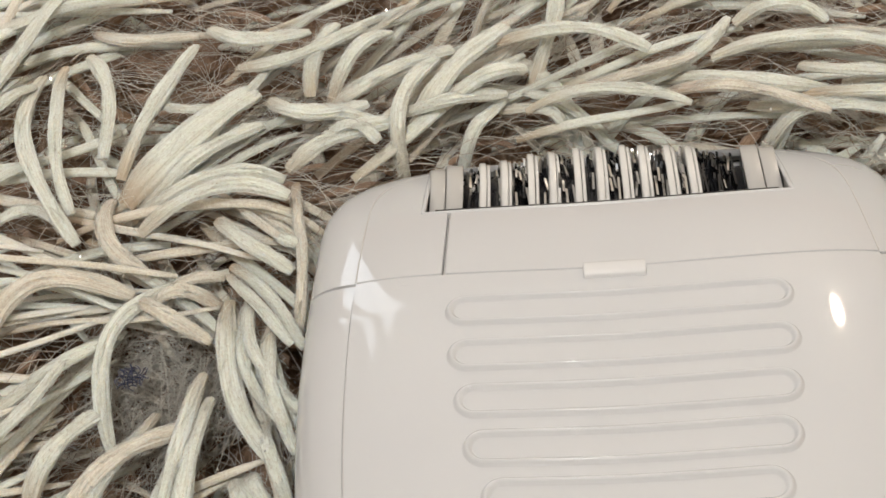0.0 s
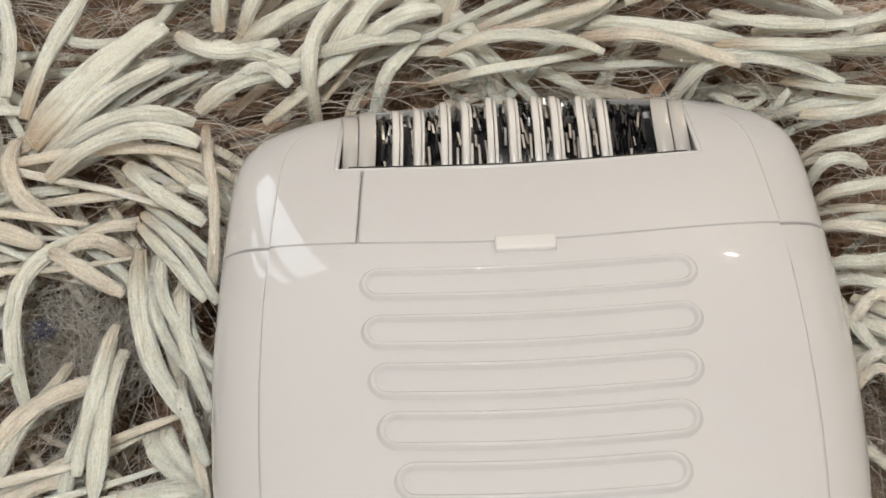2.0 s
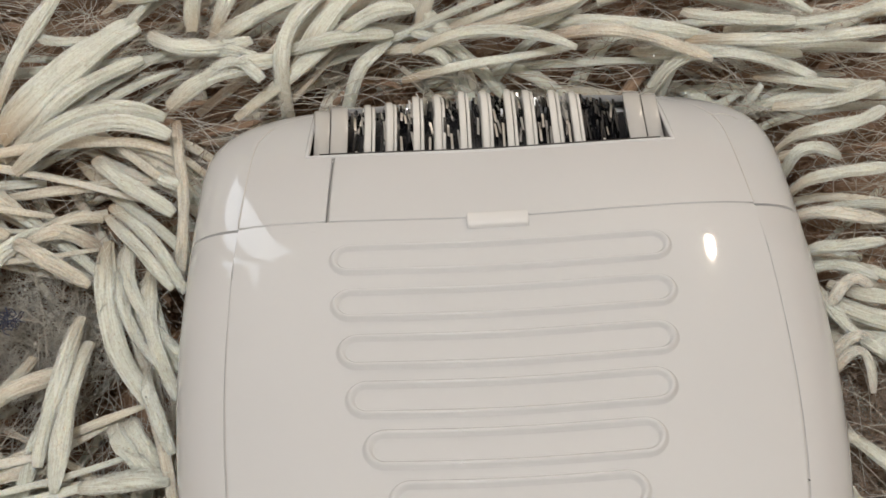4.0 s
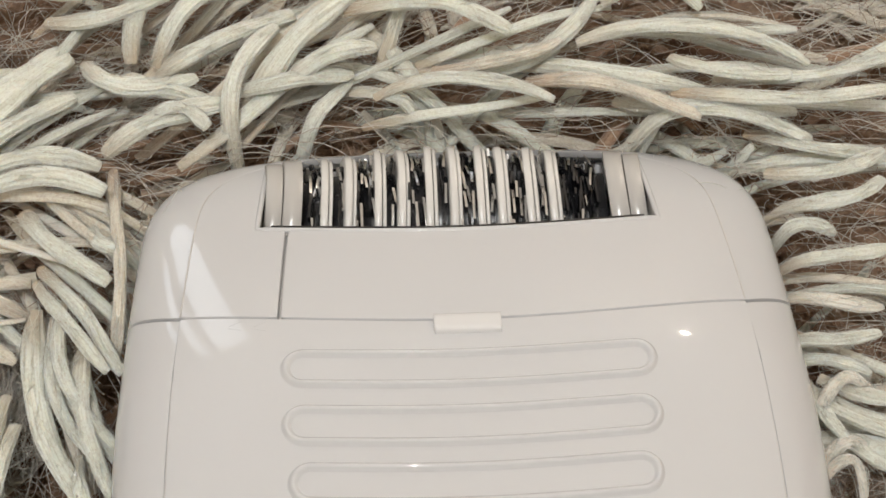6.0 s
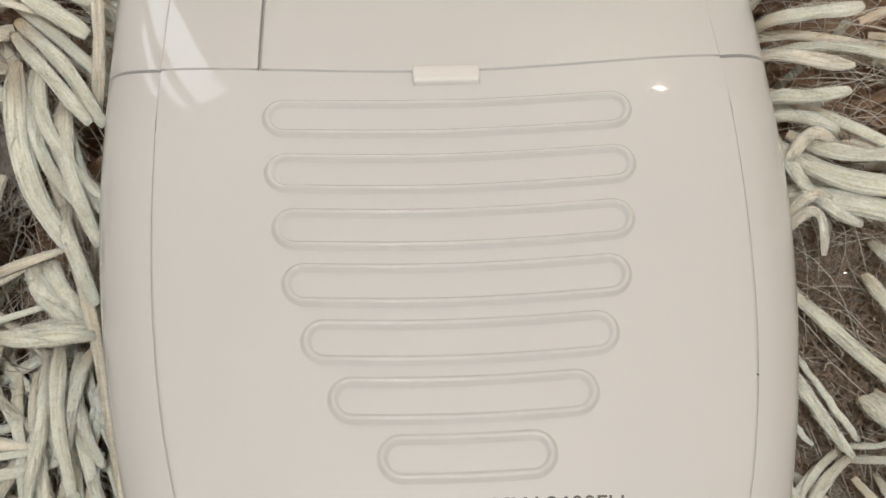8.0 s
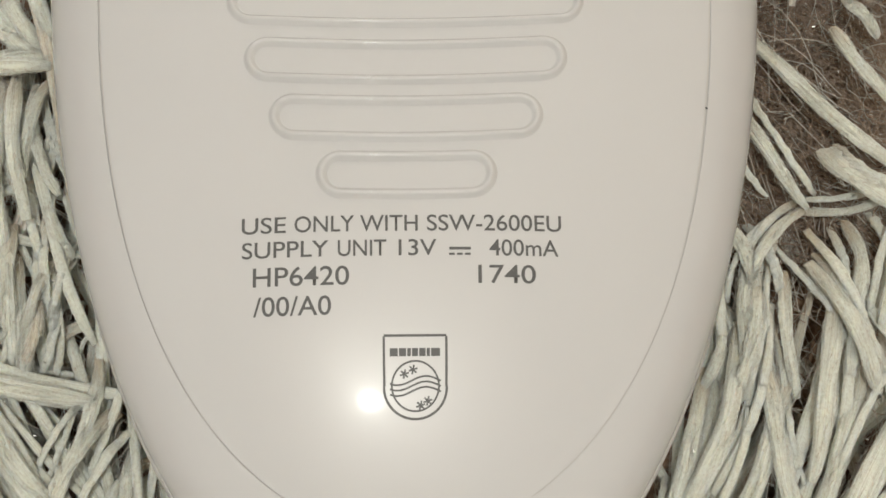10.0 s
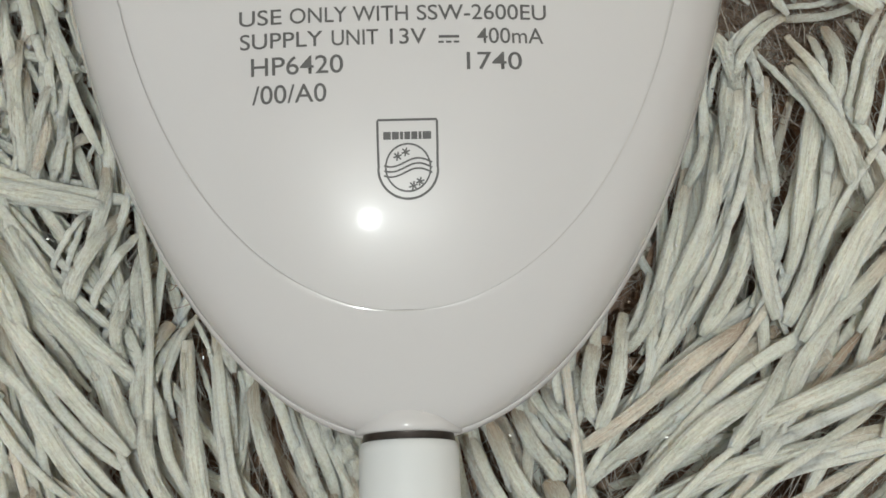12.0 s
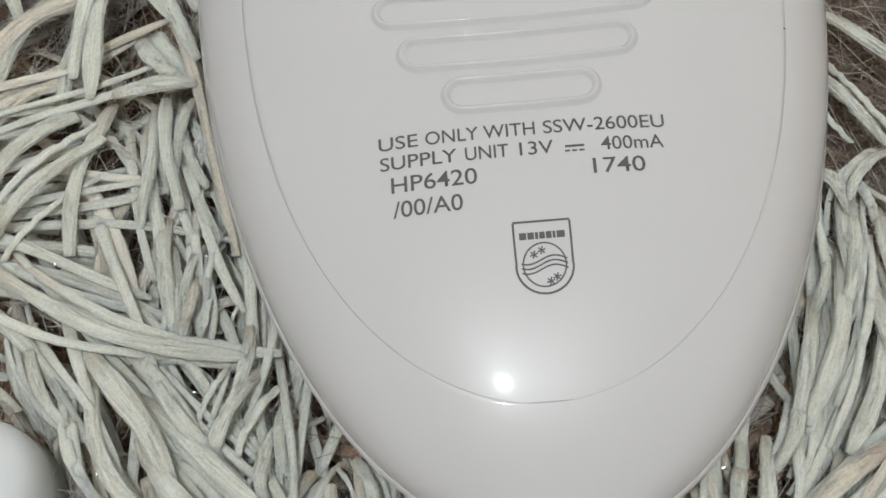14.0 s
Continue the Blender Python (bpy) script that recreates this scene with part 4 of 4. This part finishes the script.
def fuzz(name, count, mat, seed, z_lo, z_hi, thick, combed=False):
    """Fine curly fibres that fill the hollows of the pile."""
    rng = random.Random(seed)
    verts, faces, uvs = [], [], []
    for _ in range(count):
        x, y = rng.uniform(-95, 62), rng.uniform(-85, 90)
        if inside(x, y, -2):
            continue
        a, L, z = rng.uniform(0, 6.3), rng.uniform(2.5, 8), rng.uniform(z_lo, z_hi)
        c = rng.uniform(-5.0, 5.0)
        if combed:
            a, L, c = run_at(x, y) + rng.gauss(0, 0.4), rng.uniform(7, 16), rng.uniform(-1.1, 1.1)
        line, px, py = [], x, y
        for i in range(7):
            line.append(Vector((px, py, z + swell(px, py) + 0.9 * math.sin(i * 0.9 + a))))
            px, py = px + math.cos(a + c * i / 6) * L / 6, py + math.sin(a + c * i / 6) * L / 6
        tube(verts, faces, uvs, line, [thick] * 7, 3)
    ob = new(name, yarn_mesh(name, verts, faces, uvs, mat))
    ob.parent = rug
    tagged(ob, kind="stuff")


def felt(count, mats, seed):
    """Cobweb of very fine fibres matted over the hollow."""
    rng = random.Random(seed)
    for mat, z_lo, z_hi, thick, share in mats:
        verts, faces, uvs = [], [], []
        while len(verts) < 30 * count * share:
            x, y = (rng.uniform(27, 45) if mat is BROWN else rng.uniform(-54, -38)), rng.uniform(-37, 9)
            if not hollow(x, y):
                continue
            a, c, L, z = rng.uniform(0, 6.3), rng.uniform(-3.5, 3.5), rng.uniform(2, 7), rng.uniform(z_lo, z_hi)
            line = []
            for i in range(10):
                line.append(Vector((x, y, z + 0.5 * math.sin(i + a))))
                x, y = x + math.cos(a + c * i / 9) * L / 9, y + math.sin(a + c * i / 9) * L / 9
            tube(verts, faces, uvs, settle(line), [thick] * 10, 3)
        ob = new("felted_fuzz", yarn_mesh("felted_fuzz", verts, faces, uvs, mat))
        ob.parent = rug
        tagged(ob, kind="stuff")


felt(2600, ((BROWN, -20.0, -16.5, 0.05, 0.75), (BEIGE, -20.0, -16.0, 0.04, 0.45)), 51)
fuzz("brown_fuzz", 13000, BROWN, 31, -22.5, -16.8, 0.042)
fuzz("pale_fuzz", 1600, BEIGE, 32, -22.5, -16.5, 0.055)
fuzz("combed_fuzz", 6000, BEIGE, 34, -20.5, -15.6, 0.05, True)
fuzz("stray_fluff", 2600, CREAM, 33, -18.0, -12.5, 0.025)
ob = new("strand_fluff", yarn_mesh("strand_fluff", *FLUFF, CREAM))
ob.parent = rug
tagged(ob, kind="stuff")

ob = new("side_thread", yarn_mesh("side_thread", *THREADS, CREAM))
ob.parent = rug
tagged(ob, kind="stuff")

def build_lint():
    """A speck of dark blue lint caught in the bare patch."""
    rng = random.Random(61)
    verts, faces, uvs = [], [], []
    for _ in range(46):
        x, y, a, c = -48.2 + rng.gauss(0, 0.55), -0.1 + rng.gauss(0, 0.35), rng.uniform(0, 6.3), rng.uniform(-4, 4)
        line = []
        for i in range(8):
            line.append(Vector((x, y, -15.9 + 0.25 * math.sin(i + a))))
            x, y = x + math.cos(a + c * i / 7) * 0.2, y + math.sin(a + c * i / 7) * 0.2
        tube(verts, faces, uvs, line, [0.06] * 8, 4)
    return tagged(new("lint", yarn_mesh("lint", verts, faces, uvs, NAVY)), "small clump of dark navy lint caught in the rug", "lint")


build_lint()

# glints of tinsel thread in the wool
rng = random.Random(41)
verts, faces = [], []
for _ in range(900):
    x, y = rng.uniform(-80, 55), rng.uniform(-80, 70)
    if inside(x, y, 0.5):
        continue
    c = Vector((x, y, swell(x, y) + rng.uniform(-16.5, -12.8)))
    e = Euler((rng.uniform(-0.7, 0.7), rng.uniform(-0.7, 0.7), rng.uniform(0, 3.1))).to_matrix()
    b = len(verts)
    verts += [c + e @ Vector(v) for v in ((-0.13, -0.05, 0), (0.13, -0.05, 0), (0.13, 0.05, 0), (-0.13, 0.05, 0))]
    faces.append((b, b + 1, b + 2, b + 3))
ob = new("tinsel", yarn_mesh("tinsel", verts, faces, [0.0] * (8 * len(faces)), TINSEL))
ob.parent = rug
tagged(ob, kind="stuff")

# ---------------------------------------------------------------- room shell
WALL = plastic("matt_wall_paint", (0.84, 0.82, 0.78), 0.9, 0.05)
WOOD, nt, p = material("floor_boards")
tc = nt.nodes.new("ShaderNodeTexCoord")
nw = noise_node(nt, 6, 5, 0.6, tc.outputs["Object"])
cw = ramp(nt, nw.outputs["Fac"], [(0.3, (0.20, 0.12, 0.07)), (0.7, (0.34, 0.22, 0.13))])
link(nt, cw.outputs[0], p.inputs["Base Color"])
p.inputs["Roughness"].default_value = 0.5


def slab(name, x0, x1, y0, y1, z0, z1, mat):
    bm = bmesh.new()
    bmesh.ops.create_cube(bm, size=1.0)
    for v in bm.verts:
        v.co = Vector(((x0 + x1) / 2 + v.co.x * (x1 - x0), (y0 + y1) / 2 + v.co.y * (y1 - y0), (z0 + z1) / 2 + v.co.z * (z1 - z0)))
    mesh = bpy.data.meshes.new(name)
    bm.to_mesh(mesh)
    bm.free()
    mesh.materials.append(mat)
    return tagged(new(name, mesh), kind="structure")


slab("floor", -2.2, 2.2, -2.2, 2.2, -0.12, -0.004, WOOD)
slab("ceiling", -2.2, 2.2, -2.2, 2.2, 2.5, 2.6, WALL)
slab("wall_north", -2.2, 2.2, 2.2, 2.3, -0.12, 2.6, WALL)
slab("wall_south", -2.2, 2.2, -2.3, -2.2, -0.12, 2.6, WALL)
slab("wall_east", 2.2, 2.3, -2.3, 2.3, -0.12, 2.6, WALL)
slab("wall_west", -2.3, -2.2, -2.3, 2.3, -0.12, 2.6, WALL)
